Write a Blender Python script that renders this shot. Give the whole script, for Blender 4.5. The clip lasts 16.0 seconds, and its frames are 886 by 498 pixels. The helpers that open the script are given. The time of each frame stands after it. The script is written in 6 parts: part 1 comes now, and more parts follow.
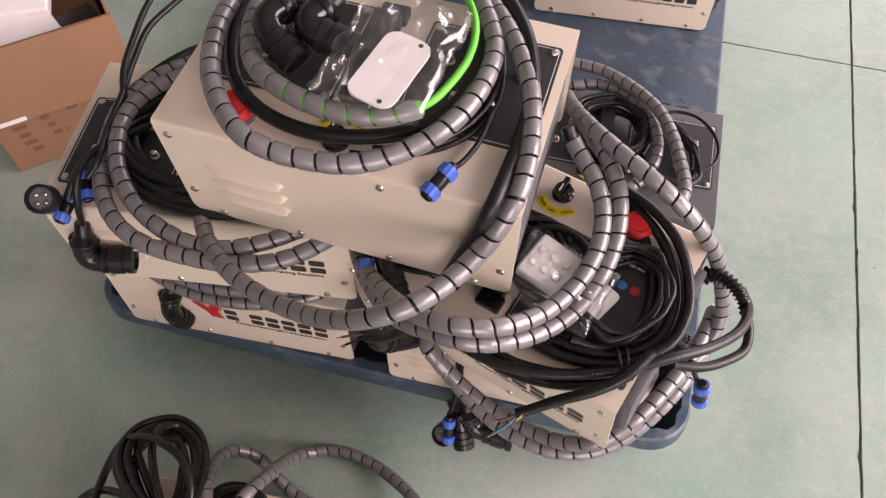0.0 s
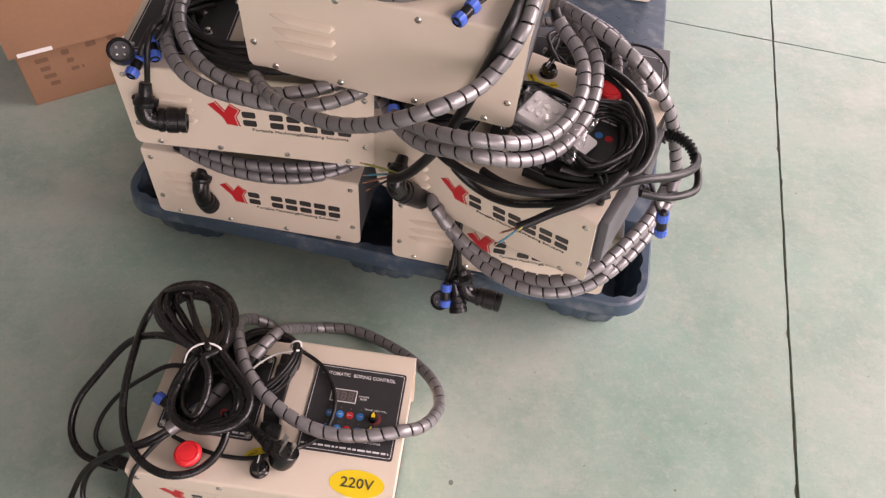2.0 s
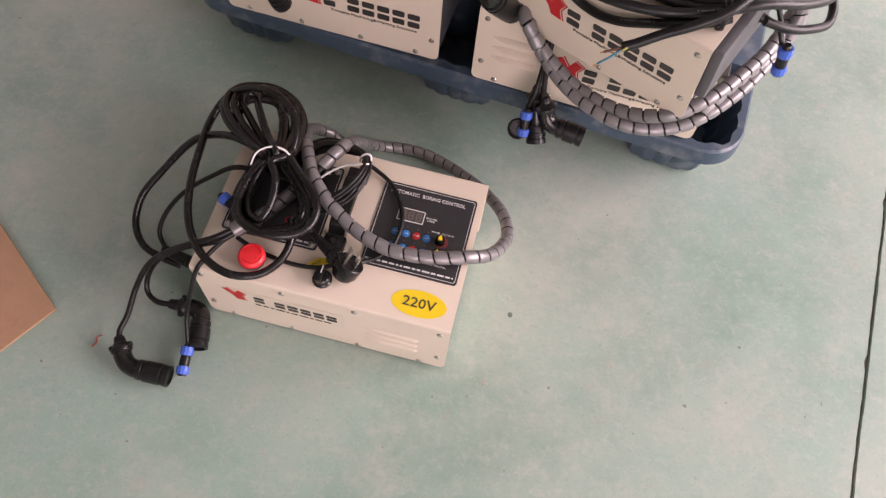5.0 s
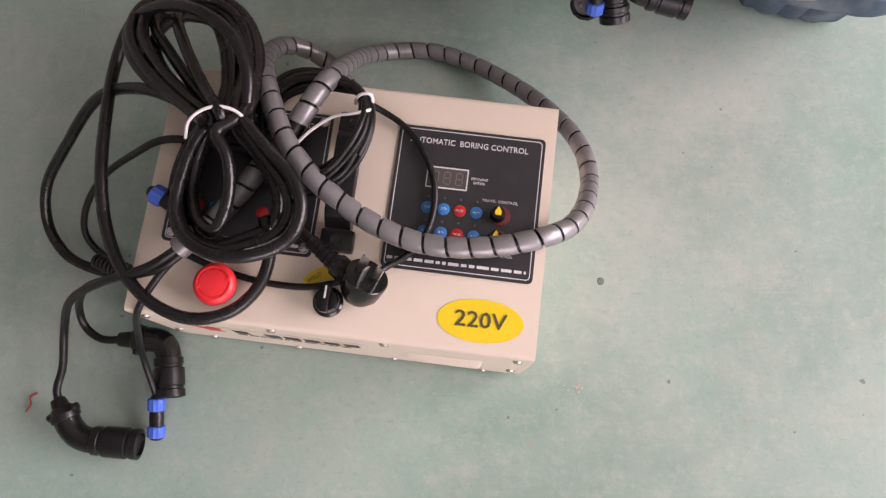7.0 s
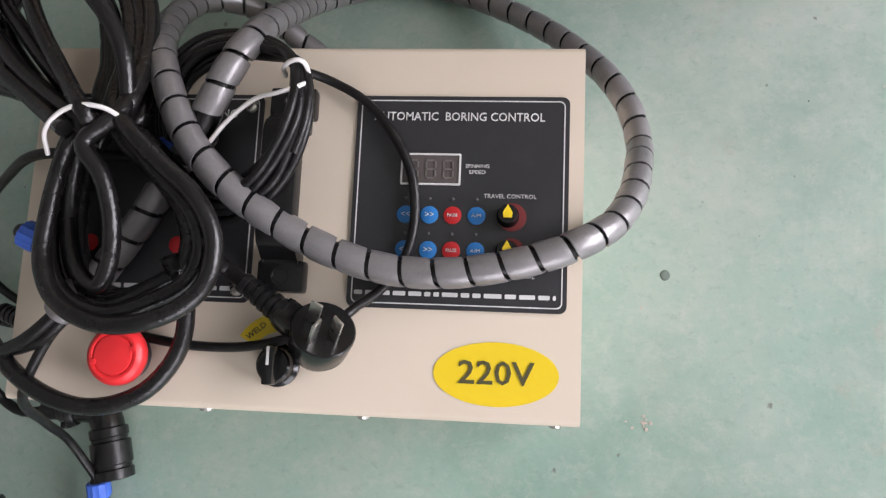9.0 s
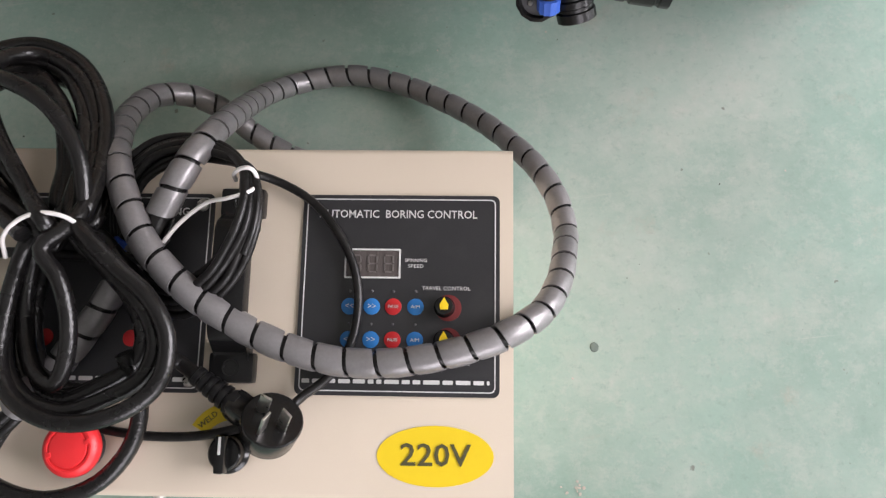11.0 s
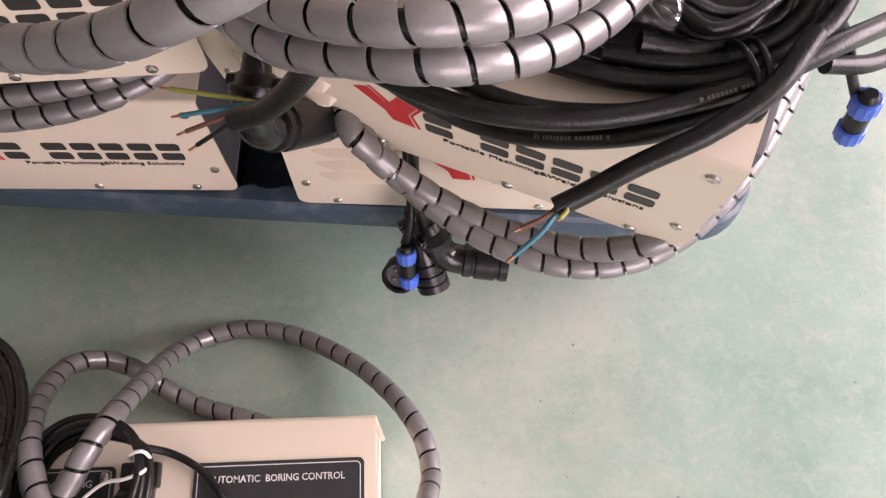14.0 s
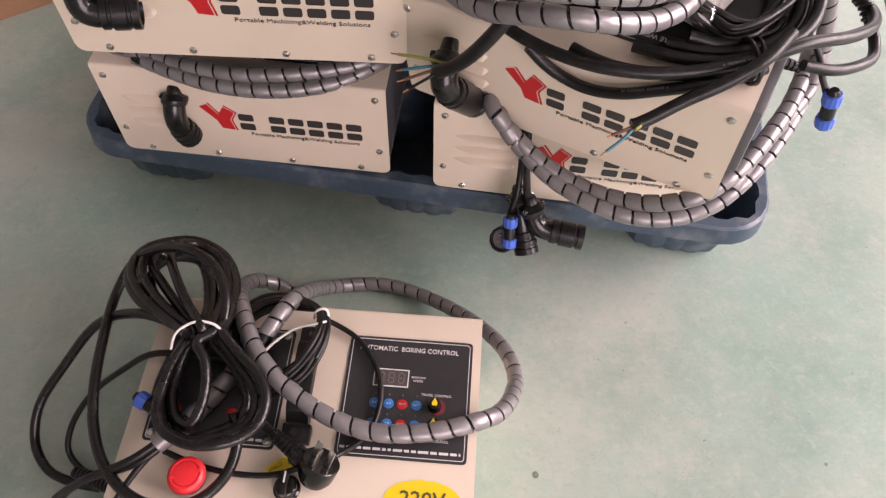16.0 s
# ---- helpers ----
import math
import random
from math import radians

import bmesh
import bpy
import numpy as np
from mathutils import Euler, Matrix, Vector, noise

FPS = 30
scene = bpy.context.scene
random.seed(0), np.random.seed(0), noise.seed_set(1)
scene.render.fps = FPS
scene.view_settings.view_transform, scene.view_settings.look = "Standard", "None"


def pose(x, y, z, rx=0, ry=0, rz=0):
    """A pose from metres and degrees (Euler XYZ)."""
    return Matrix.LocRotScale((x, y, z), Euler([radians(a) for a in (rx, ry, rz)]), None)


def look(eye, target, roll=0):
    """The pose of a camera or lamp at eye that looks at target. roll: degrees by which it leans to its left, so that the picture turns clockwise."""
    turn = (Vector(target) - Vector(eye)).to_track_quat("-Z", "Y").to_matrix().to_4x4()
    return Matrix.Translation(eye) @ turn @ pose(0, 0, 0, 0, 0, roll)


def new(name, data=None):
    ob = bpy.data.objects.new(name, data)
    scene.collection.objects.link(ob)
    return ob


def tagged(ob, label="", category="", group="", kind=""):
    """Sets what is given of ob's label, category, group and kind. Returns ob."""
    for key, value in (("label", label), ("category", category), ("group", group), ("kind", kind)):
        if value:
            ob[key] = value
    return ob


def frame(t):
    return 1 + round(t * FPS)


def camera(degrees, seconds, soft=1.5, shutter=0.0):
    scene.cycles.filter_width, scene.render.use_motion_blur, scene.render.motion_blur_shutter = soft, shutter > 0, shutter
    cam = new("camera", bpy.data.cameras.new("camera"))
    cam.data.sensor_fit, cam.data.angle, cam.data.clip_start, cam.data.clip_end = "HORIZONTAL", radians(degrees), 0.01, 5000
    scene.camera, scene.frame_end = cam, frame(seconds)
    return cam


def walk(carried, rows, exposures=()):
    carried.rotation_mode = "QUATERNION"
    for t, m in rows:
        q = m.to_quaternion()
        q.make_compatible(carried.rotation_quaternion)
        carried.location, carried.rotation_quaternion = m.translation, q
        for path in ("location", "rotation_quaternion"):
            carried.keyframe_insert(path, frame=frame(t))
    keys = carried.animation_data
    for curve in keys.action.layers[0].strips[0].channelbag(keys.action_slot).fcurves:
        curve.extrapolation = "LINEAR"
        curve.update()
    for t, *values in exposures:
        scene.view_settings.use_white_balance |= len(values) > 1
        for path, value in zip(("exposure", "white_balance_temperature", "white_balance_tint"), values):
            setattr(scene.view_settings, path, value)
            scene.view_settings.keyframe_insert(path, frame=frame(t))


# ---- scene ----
cam = camera(61.3, 16.0, soft=1.3)
PATH = [
    (0, (0.05, 0.084, 1.286), (-0.001, 1.22, -0.36), -0.6),
    (0.5, (-0.069, -0.009, 1.276), (-0.021, 1.167, -0.341), 0.7),
    (1, (-0.109, -0.098, 1.258), (-0.004, 1.102, -0.338), 2.4),
    (1.5, (-0.078, -0.181, 1.265), (0.046, 1.043, -0.312), 4.2),
    (2, (-0.042, -0.266, 1.271), (0.061, 0.978, -0.291), 5.6),
    (2.5, (-0.032, -0.328, 1.27), (0.029, 0.924, -0.289), 6.5),
    (3, (-0.019, -0.356, 1.26), (0.003, 0.884, -0.309), 6.8),
    (3.5, (-0.016, -0.365, 1.245), (-0.019, 0.84, -0.351), 7.0),
    (4, (-0.023, -0.347, 1.229), (-0.037, 0.794, -0.414), 7.1),
    (4.5, (-0.038, -0.32, 1.213), (-0.053, 0.724, -0.493), 7.1),
    (5, (-0.081, -0.263, 1.19), (-0.073, 0.636, -0.596), 7.6),
    (5.2, (-0.098, -0.225, 1.17), (-0.078, 0.614, -0.646), 7.8),
    (7.5, (-0.136, 0.097, 0.798), (-0.186, 0.516, -1.157), -9.1),
    (8, (-0.121, 0.125, 0.729), (-0.225, 0.503, -1.232), -19.0),
    (10.5, (-0.073, 0.186, 0.66), (-0.242, 0.473, -1.312), -37.5),
    (11, (-0.074, 0.193, 0.722), (-0.089, 0.59, -1.238), -9.1),
    (11.5, (-0.035, 0.213, 0.771), (-0.071, 0.729, -1.161), -11.4),
    (12, (-0.02, 0.232, 0.791), (0.017, 0.824, -1.119), -4.5),
    (12.5, (0.001, 0.258, 0.806), (0.089, 0.885, -1.091), -0.9),
    (13, (0.02, 0.27, 0.812), (0.147, 0.917, -1.076), 1.4),
    (13.5, (0.022, 0.269, 0.833), (0.172, 0.949, -1.042), 2.3),
    (14, (0.014, 0.248, 0.859), (0.174, 0.994, -0.99), 2.3),
    (14.5, (-0.01, 0.196, 0.904), (0.154, 1.028, -0.908), 2.0),
    (15, (-0.05, 0.099, 0.955), (0.099, 1.036, -0.806), 1.4),
    (15.5, (-0.091, 0.01, 0.984), (0.039, 1.04, -0.726), 1.6),
    (16, (-0.106, -0.07, 0.998), (-0.012, 1.039, -0.664), 1.7),
]
EXPOSURES = [(0, 0.05, 7000, 28), (3.5, 0.0, 7050, 29), (5, 0.02, 6950, 31), (7.5, 0.10, 6550, 24), (8, 0.09, 6380, 19), (10.5, 0.08, 6080, 10), (11, 0.17, 6300, 12), (12, 0.34, 6700, 26), (14, 0.35, 6830, 28), (16, 0.21, 7020, 30)]
walk(cam, [(t, look(eye, target, roll)) for t, eye, target, roll in PATH], EXPOSURES)

# ---- light ----
ROOM = pose(1.014, 1.564, 0, 0, 0, -14.3)          # room axes: origin at the crossing of the floor joints
world = bpy.data.worlds.new("sky")
scene.world = world
world.use_nodes = True
_n = world.node_tree.nodes
_sky = _n.new("ShaderNodeTexSky")
_sky.sky_type, _sky.sun_disc = "NISHITA", False
_sky.sun_elevation, _sky.sun_rotation = radians(40), radians(60)
_n["Background"].inputs["Strength"].default_value = 0.12
world.node_tree.links.new(_sky.outputs[0], _n["Background"].inputs["Color"])


def window_lamp(name, m, w, h, watts, colour):
    d = bpy.data.lights.new(name, "AREA")
    d.shape, d.size, d.size_y, d.energy, d.color = "RECTANGLE", w, h, watts, colour
    ob = new(name, d)
    ob.matrix_world = m
    return ob


DAY = (1.0, 0.925, 0.925)
window_lamp("daylight_side", ROOM @ look((3.9, -0.2, 2.25), (0, -0.6, 0.6)), 5.2, 2.6, 505, DAY)
window_lamp("daylight_back", ROOM @ look((1.7, 5.6, 2.6), (0.6, 0, 0.7)), 3.2, 2.5, 125, DAY)
window_lamp("daylight_front", ROOM @ look((2.0, -5.7, 2.0), (-0.6, 0, 0.6)), 3.2, 2.8, 165, DAY)



# ---- materials ----
def mat(name, colour, rough=0.5, metal=0.0, vary=0.12, scale=6.0, fine=220.0, bump=0.05, dirt=None, dirt_amount=0.0, coat=0.0, spec=0.5):
    m = bpy.data.materials.new(name)
    m.use_nodes = True
    nt = m.node_tree
    N, L = nt.nodes, nt.links
    b = N["Principled BSDF"]
    co = N.new("ShaderNodeTexCoord")
    big, small = N.new("ShaderNodeTexNoise"), N.new("ShaderNodeTexNoise")
    big.inputs["Scale"].default_value, big.inputs["Detail"].default_value = scale, 5
    small.inputs["Scale"].default_value, small.inputs["Detail"].default_value = fine, 3
    for n in (big, small):
        L.new(co.outputs["Object"], n.inputs["Vector"])
    lo = tuple(c * (1 - vary) for c in colour)
    hi = tuple(min(1, c * (1 + vary)) for c in colour)
    ramp = N.new("ShaderNodeMix")
    ramp.data_type = "RGBA"
    ramp.inputs[6].default_value, ramp.inputs[7].default_value = (*lo, 1), (*hi, 1)
    L.new(big.outputs[0], ramp.inputs[0])
    out = ramp.outputs[2]
    mix2 = N.new("ShaderNodeMix")
    mix2.data_type, mix2.blend_type = "RGBA", "OVERLAY"
    mix2.inputs[0].default_value = vary * 0.8
    L.new(out, mix2.inputs[6])
    L.new(small.outputs[0], mix2.inputs[7])
    out = mix2.outputs[2]
    if dirt:
        spot = N.new("ShaderNodeTexNoise")
        spot.inputs["Scale"].default_value, spot.inputs["Detail"].default_value = scale * 2.7, 8
        L.new(co.outputs["Object"], spot.inputs["Vector"])
        r = N.new("ShaderNodeMapRange")
        r.inputs[1].default_value, r.inputs[2].default_value, r.inputs[4].default_value = 0.52, 0.75, dirt_amount
        L.new(spot.outputs[0], r.inputs[0])
        mix3 = N.new("ShaderNodeMix")
        mix3.data_type = "RGBA"
        mix3.inputs[7].default_value = (*dirt, 1)
        L.new(r.outputs[0], mix3.inputs[0])
        L.new(out, mix3.inputs[6])
        out = mix3.outputs[2]
    L.new(out, b.inputs["Base Color"])
    rr = N.new("ShaderNodeMapRange")
    rr.inputs[3].default_value, rr.inputs[4].default_value = max(0.02, rough - 0.08), min(1, rough + 0.1)
    L.new(big.outputs[0], rr.inputs[0])
    L.new(rr.outputs[0], b.inputs["Roughness"])
    b.inputs["Metallic"].default_value = metal
    b.inputs["Coat Weight"].default_value = coat
    b.inputs["Specular IOR Level"].default_value = spec
    if bump:
        bp = N.new("ShaderNodeBump")
        bp.inputs["Strength"].default_value, bp.inputs["Distance"].default_value = bump, 0.002
        L.new(small.outputs[0], bp.inputs["Height"])
        L.new(bp.outputs[0], b.inputs["Normal"])
    return m


CREAM = mat("cream_powder_coat", (0.71, 0.618, 0.498), 0.42, vary=0.04, scale=5, fine=900, bump=0.06, dirt=(0.45, 0.38, 0.28), dirt_amount=0.10)
DARKSIDE = mat("dark_grey_plastic", (0.10, 0.10, 0.105), 0.5, vary=0.1, fine=500)
BLACK = mat("black_rubber", (0.0065, 0.0065, 0.0068), 0.31, vary=0.3, scale=22, fine=380, bump=0.12, dirt=(0.030, 0.028, 0.027), dirt_amount=0.15, spec=0.42)
CABLE = mat("black_cable_sheath", (0.006, 0.0057, 0.0057), 0.36, vary=0.3, scale=26, fine=520, bump=0.22, dirt=(0.040, 0.037, 0.034), dirt_amount=0.40, spec=0.42)
PVC = mat("black_pvc_sheath", (0.007, 0.0066, 0.0066), 0.25, vary=0.35, scale=30, fine=420, bump=0.22, dirt=(0.035, 0.031, 0.028), dirt_amount=0.22, spec=0.5)
GLOSSY = mat("black_gloss_plastic", (0.007, 0.007, 0.007), 0.20, vary=0.2, scale=30, fine=400, bump=0.03)
SILVER = mat("silver_grey_spiral_wrap", (0.245, 0.236, 0.238), 0.35, metal=0.42, vary=0.14, scale=22, fine=420, bump=0.10, dirt=(0.14, 0.122, 0.115), dirt_amount=0.30)
PANEL = mat("charcoal_panel_film", (0.028, 0.028, 0.030), 0.42, vary=0.15, scale=9, fine=700, bump=0.03, dirt=(0.09, 0.085, 0.08), dirt_amount=0.15)
LINE = mat("off_white_print", (0.70, 0.70, 0.68), 0.5, vary=0.05, bump=0)
SHEATHPRINT = mat("grey_sheath_print", (0.12, 0.118, 0.115), 0.5, vary=0.3, scale=60, bump=0)
INK = mat("black_print", (0.035, 0.033, 0.032), 0.45, vary=0.1, bump=0)
OLIVEINK = mat("olive_black_print", (0.085, 0.078, 0.032), 0.45, vary=0.1, bump=0)
RED = mat("red_print", (0.55, 0.018, 0.022), 0.42, vary=0.08, bump=0)
DARKRED = mat("dull_red_print", (0.16, 0.018, 0.018), 0.45, vary=0.08, bump=0)
REDCAP = mat("red_button_plastic", (0.80, 0.030, 0.035), 0.38, vary=0.08, scale=40, bump=0.04)
YELLOW = mat("yellow_sticker", (0.85, 0.62, 0.015), 0.4, vary=0.05, scale=12, bump=0.02)
BLUE = mat("blue_nut_plastic", (0.055, 0.14, 0.58), 0.38, vary=0.12, scale=60, bump=0.05)
BLUEKEY = mat("blue_key_film", (0.03, 0.20, 0.55), 0.35, vary=0.05, bump=0)
STEEL = mat("screw_steel", (0.62, 0.60, 0.56), 0.28, metal=1.0, vary=0.15, scale=200, bump=0.05)
PALLET = mat("blue_grey_pallet_plastic", (0.045, 0.075, 0.108), 0.42, vary=0.30, scale=9, fine=160, bump=0.20, dirt=(0.21, 0.23, 0.25), dirt_amount=0.62)
# carton board: base colour darkened to carry the shade on the carton
SHADEDCARD = mat("shaded_brown_cardboard", (0.275, 0.148, 0.081), 0.85, vary=0.10, scale=7, fine=120, bump=0.15, dirt=(0.30, 0.16, 0.08), dirt_amount=0.35)
# the same board, its colour lightened for the light on the flat sheet
LITCARD = mat("lit_cardboard", (0.40, 0.235, 0.14), 0.8, vary=0.10, scale=9, fine=120, bump=0.15, dirt=(0.30, 0.17, 0.10), dirt_amount=0.35)
PRINT = mat("brown_carton_print", (0.175, 0.092, 0.051), 0.8, vary=0.2, bump=0)
TAPE = mat("white_tape", (0.75, 0.72, 0.68), 0.4, vary=0.06, bump=0.02)
WHITEPL = mat("white_plastic", (0.86, 0.83, 0.81), 0.4, vary=0.05, scale=30, bump=0.03)
BRASS = mat("copper_strand", (0.50, 0.24, 0.12), 0.4, metal=0.8, bump=0)
GREEN = mat("green_wire_sheath", (0.10, 0.55, 0.05), 0.4, vary=0.08, bump=0.02)
TEAL = mat("blue_core_sheath", (0.03, 0.16, 0.21), 0.45, vary=0.08, bump=0)
BROWNW = mat("brown_core_sheath", (0.13, 0.055, 0.035), 0.45, vary=0.08, bump=0)
YELGRN = mat("yellow_green_core_sheath", (0.24, 0.25, 0.05), 0.45, vary=0.15, scale=60, bump=0)
WALLPAINT = mat("wall_paint", (0.35, 0.34, 0.33), 0.8, vary=0.06, scale=1.5, fine=60, bump=0.1)


def floor_material():
    m = mat("worn_green_floor_paint", (0.275, 0.40, 0.33), 0.40, vary=0.10, scale=2.2, fine=160, bump=0.05)
    nt = m.node_tree
    N, L = nt.nodes, nt.links
    b = N["Principled BSDF"]
    src = b.inputs["Base Color"].links[0].from_socket
    geo = N.new("ShaderNodeNewGeometry")
    for scale, lo, hi, amount, colour, detail, rough in ((1.5, 0.42, 0.64, 0.72, (0.43, 0.45, 0.40), 12, 0.68), (3.3, 0.46, 0.66, 0.78, (0.185, 0.295, 0.235), 12, 0.70), (8.0, 0.52, 0.68, 0.42, (0.48, 0.475, 0.42), 15, 0.80),
                                                  (23, 0.55, 0.68, 0.45, (0.50, 0.485, 0.44), 15, 0.80), (13, 0.60, 0.72, 0.55, (0.38, 0.33, 0.27), 10, 0.70), (47, 0.50, 0.64, 0.32, (0.47, 0.49, 0.44), 8, 0.75), (105, 0.55, 0.68, 0.34, (0.20, 0.28, 0.23), 5, 0.7), (70, 0.745, 0.77, 0.7, (0.12, 0.11, 0.09), 2, 0.5)):
        n = N.new("ShaderNodeTexNoise")
        n.inputs["Scale"].default_value, n.inputs["Detail"].default_value, n.inputs["Roughness"].default_value = scale, detail, rough
        off = N.new("ShaderNodeVectorMath")
        off.inputs[1].default_value = (scale * 3.1, scale * 1.7, 0)
        L.new(geo.outputs["Position"], off.inputs[0])
        L.new(off.outputs[0], n.inputs["Vector"])
        r = N.new("ShaderNodeMapRange")
        r.inputs[1].default_value, r.inputs[2].default_value, r.inputs[4].default_value = lo, hi, amount
        L.new(n.outputs[0], r.inputs[0])
        x = N.new("ShaderNodeMix")
        x.data_type = "RGBA"
        x.inputs[7].default_value = (*colour, 1)
        L.new(r.outputs[0], x.inputs[0])
        L.new(src, x.inputs[6])
        src = x.outputs[2]
    for turn, lo in ((0.5, 0.775), (1.9, 0.785)):
        mp = N.new("ShaderNodeMapping")
        mp.inputs["Rotation"].default_value = (0, 0, turn)
        mp.inputs["Scale"].default_value = (5.0, 160.0, 1.0)
        L.new(geo.outputs["Position"], mp.inputs["Vector"])
        n = N.new("ShaderNodeTexNoise")
        n.inputs["Scale"].default_value, n.inputs["Detail"].default_value = 1.0, 3
        L.new(mp.outputs[0], n.inputs["Vector"])
        r = N.new("ShaderNodeMapRange")
        r.inputs[1].default_value, r.inputs[2].default_value, r.inputs[4].default_value = lo - 0.05, lo + 0.03, 0.40
        L.new(n.outputs[0], r.inputs[0])
        x = N.new("ShaderNodeMix")
        x.data_type = "RGBA"
        x.inputs[7].default_value = (0.50, 0.50, 0.46, 1)
        L.new(r.outputs[0], x.inputs[0])
        L.new(src, x.inputs[6])
        src = x.outputs[2]
    L.new(src, b.inputs["Base Color"])
    return m


FLOOR = floor_material()
JOINT = mat("joint_dirt", (0.20, 0.165, 0.13), 0.9, vary=0.4, scale=40, bump=0.3)


# ---- mesh helpers ----
def mesh_object(name, data, material, parent=None, label=""):
    ob = new(name, data)
    if material and not data.materials:
        data.materials.append(material)
    if parent:
        ob.parent = parent
    if label:
        ob["label"] = label
    return ob


def part(name, bm, material, parent=None, label="", smooth=True):
    me = bpy.data.meshes.new(name)
    bmesh.ops.recalc_face_normals(bm, faces=bm.faces)
    bm.to_mesh(me)
    bm.free()
    if smooth:
        for p in me.polygons:
            p.use_smooth = True
        me.set_sharp_from_angle(angle=radians(35))
    return mesh_object(name, me, material, parent, label)


def data_part(name, verts, faces, material, parent=None, label="", angle=50):
    me = bpy.data.meshes.new(name)
    me.from_pydata(verts, [], faces)
    for p in me.polygons:
        p.use_smooth = True
    me.set_sharp_from_angle(angle=radians(angle))
    me.update()
    return mesh_object(name, me, material, parent, label)


def thing(name, m, label, category, group=""):
    e = new(name)
    e.empty_display_size = 0.02
    e.matrix_world = m
    return tagged(e, label, category, group)


def add_box(bm, size, at=(0, 0, 0), bevel=0.0, m=Matrix(), segs=2):
    r = bmesh.ops.create_cube(bm, size=1.0, matrix=m @ Matrix.Translation(at) @ Matrix.Diagonal((*size, 1)))
    if bevel:
        es = {e for v in r["verts"] for e in v.link_edges}
        bmesh.ops.bevel(bm, geom=list(es), offset=bevel, segments=segs, affect="EDGES", profile=0.6)
    return bm


def lathe(bm, profile, segs=20, m=Matrix(), ribs=0, rib=0.0):
    """profile: (radius, z) from one end to the other; closed by caps."""
    rings = []
    for r, z in profile:
        ring = []
        for i in range(segs):
            a = 2 * math.pi * i / segs
            k = r - (rib if ribs and i % 2 else 0) if r > rib * 3 else r
            ring.append(bm.verts.new(m @ Vector((k * math.cos(a), k * math.sin(a), z))))
        rings.append(ring)
    for a, b in zip(rings, rings[1:]):
        for i in range(segs):
            bm.faces.new((a[i], a[(i + 1) % segs], b[(i + 1) % segs], b[i]))
    bm.faces.new(rings[0][::-1])
    bm.faces.new(rings[-1])
    return bm


def rounded(w, h, r, n=5):
    """Outline of a rounded rectangle about the origin, counter-clockwise."""
    pts = []
    for cx, cy, a0 in ((w / 2 - r, h / 2 - r, 0), (-w / 2 + r, h / 2 - r, 90), (-w / 2 + r, -h / 2 + r, 180), (w / 2 - r, -h / 2 + r, 270)):
        for i in range(n + 1):
            a = radians(a0 + 90 * i / n)
            pts.append((cx + r * math.cos(a), cy + r * math.sin(a)))
    return pts


def plate(bm, outline, z0, z1, m=Matrix(), hole=None):
    """A flat plate with the given outline, from z0 to z1; hole: an outline with as many points."""
    lo = [bm.verts.new(m @ Vector((x, y, z0))) for x, y in outline]
    hi = [bm.verts.new(m @ Vector((x, y, z1))) for x, y in outline]
    n = len(outline)
    for i in range(n):
        bm.faces.new((lo[i], lo[(i + 1) % n], hi[(i + 1) % n], hi[i]))
    if hole:
        hl = [bm.verts.new(m @ Vector((x, y, z0))) for x, y in hole]
        hh = [bm.verts.new(m @ Vector((x, y, z1))) for x, y in hole]
        for i in range(n):
            j = (i + 1) % n
            bm.faces.new((hi[i], hi[j], hh[j], hh[i]))
            bm.faces.new((hh[i], hh[j], hl[j], hl[i]))
            bm.faces.new((lo[j], lo[i], hl[i], hl[j]))
    else:
        bm.faces.new(hi)
        bm.faces.new(lo[::-1])
    return bm


_letters = {}


def lettering(name, words, height, material, parent, m, width=None, align="CENTER"):
    """Raised lettering as a mesh, centred at m; height is the capitals' height."""
    if words not in _letters:
        c = bpy.data.curves.new("lettering", "FONT")
        c.body, c.align_x, c.align_y, c.size, c.extrude, c.resolution_u = words, "CENTER", "CENTER", 1.0, 0.01, 2
        c.offset = 0.009 if words == "220V" else 0.004 if "  " in words or "BORE" in words else -0.003
        o = new("lettering_source", c)
        me = bpy.data.meshes.new_from_object(o.evaluated_get(bpy.context.evaluated_depsgraph_get()))
        bpy.data.objects.remove(o)
        _letters[words] = me
    me = _letters[words].copy()
    v = np.empty(len(me.vertices) * 3)
    me.vertices.foreach_get("co", v)
    v = v.reshape(-1, 3)
    s = height / 0.72
    sx = s if width is None else width / max(1e-6, v[:, 0].max() - v[:, 0].min())
    v[:, 0] *= sx
    v[:, 1] *= s
    v[:, 2] *= 0.03
    me.vertices.foreach_set("co", v.ravel())
    me.materials.clear()
    ob = mesh_object(name, me, material, parent)
    ob.matrix_local = m
    return ob


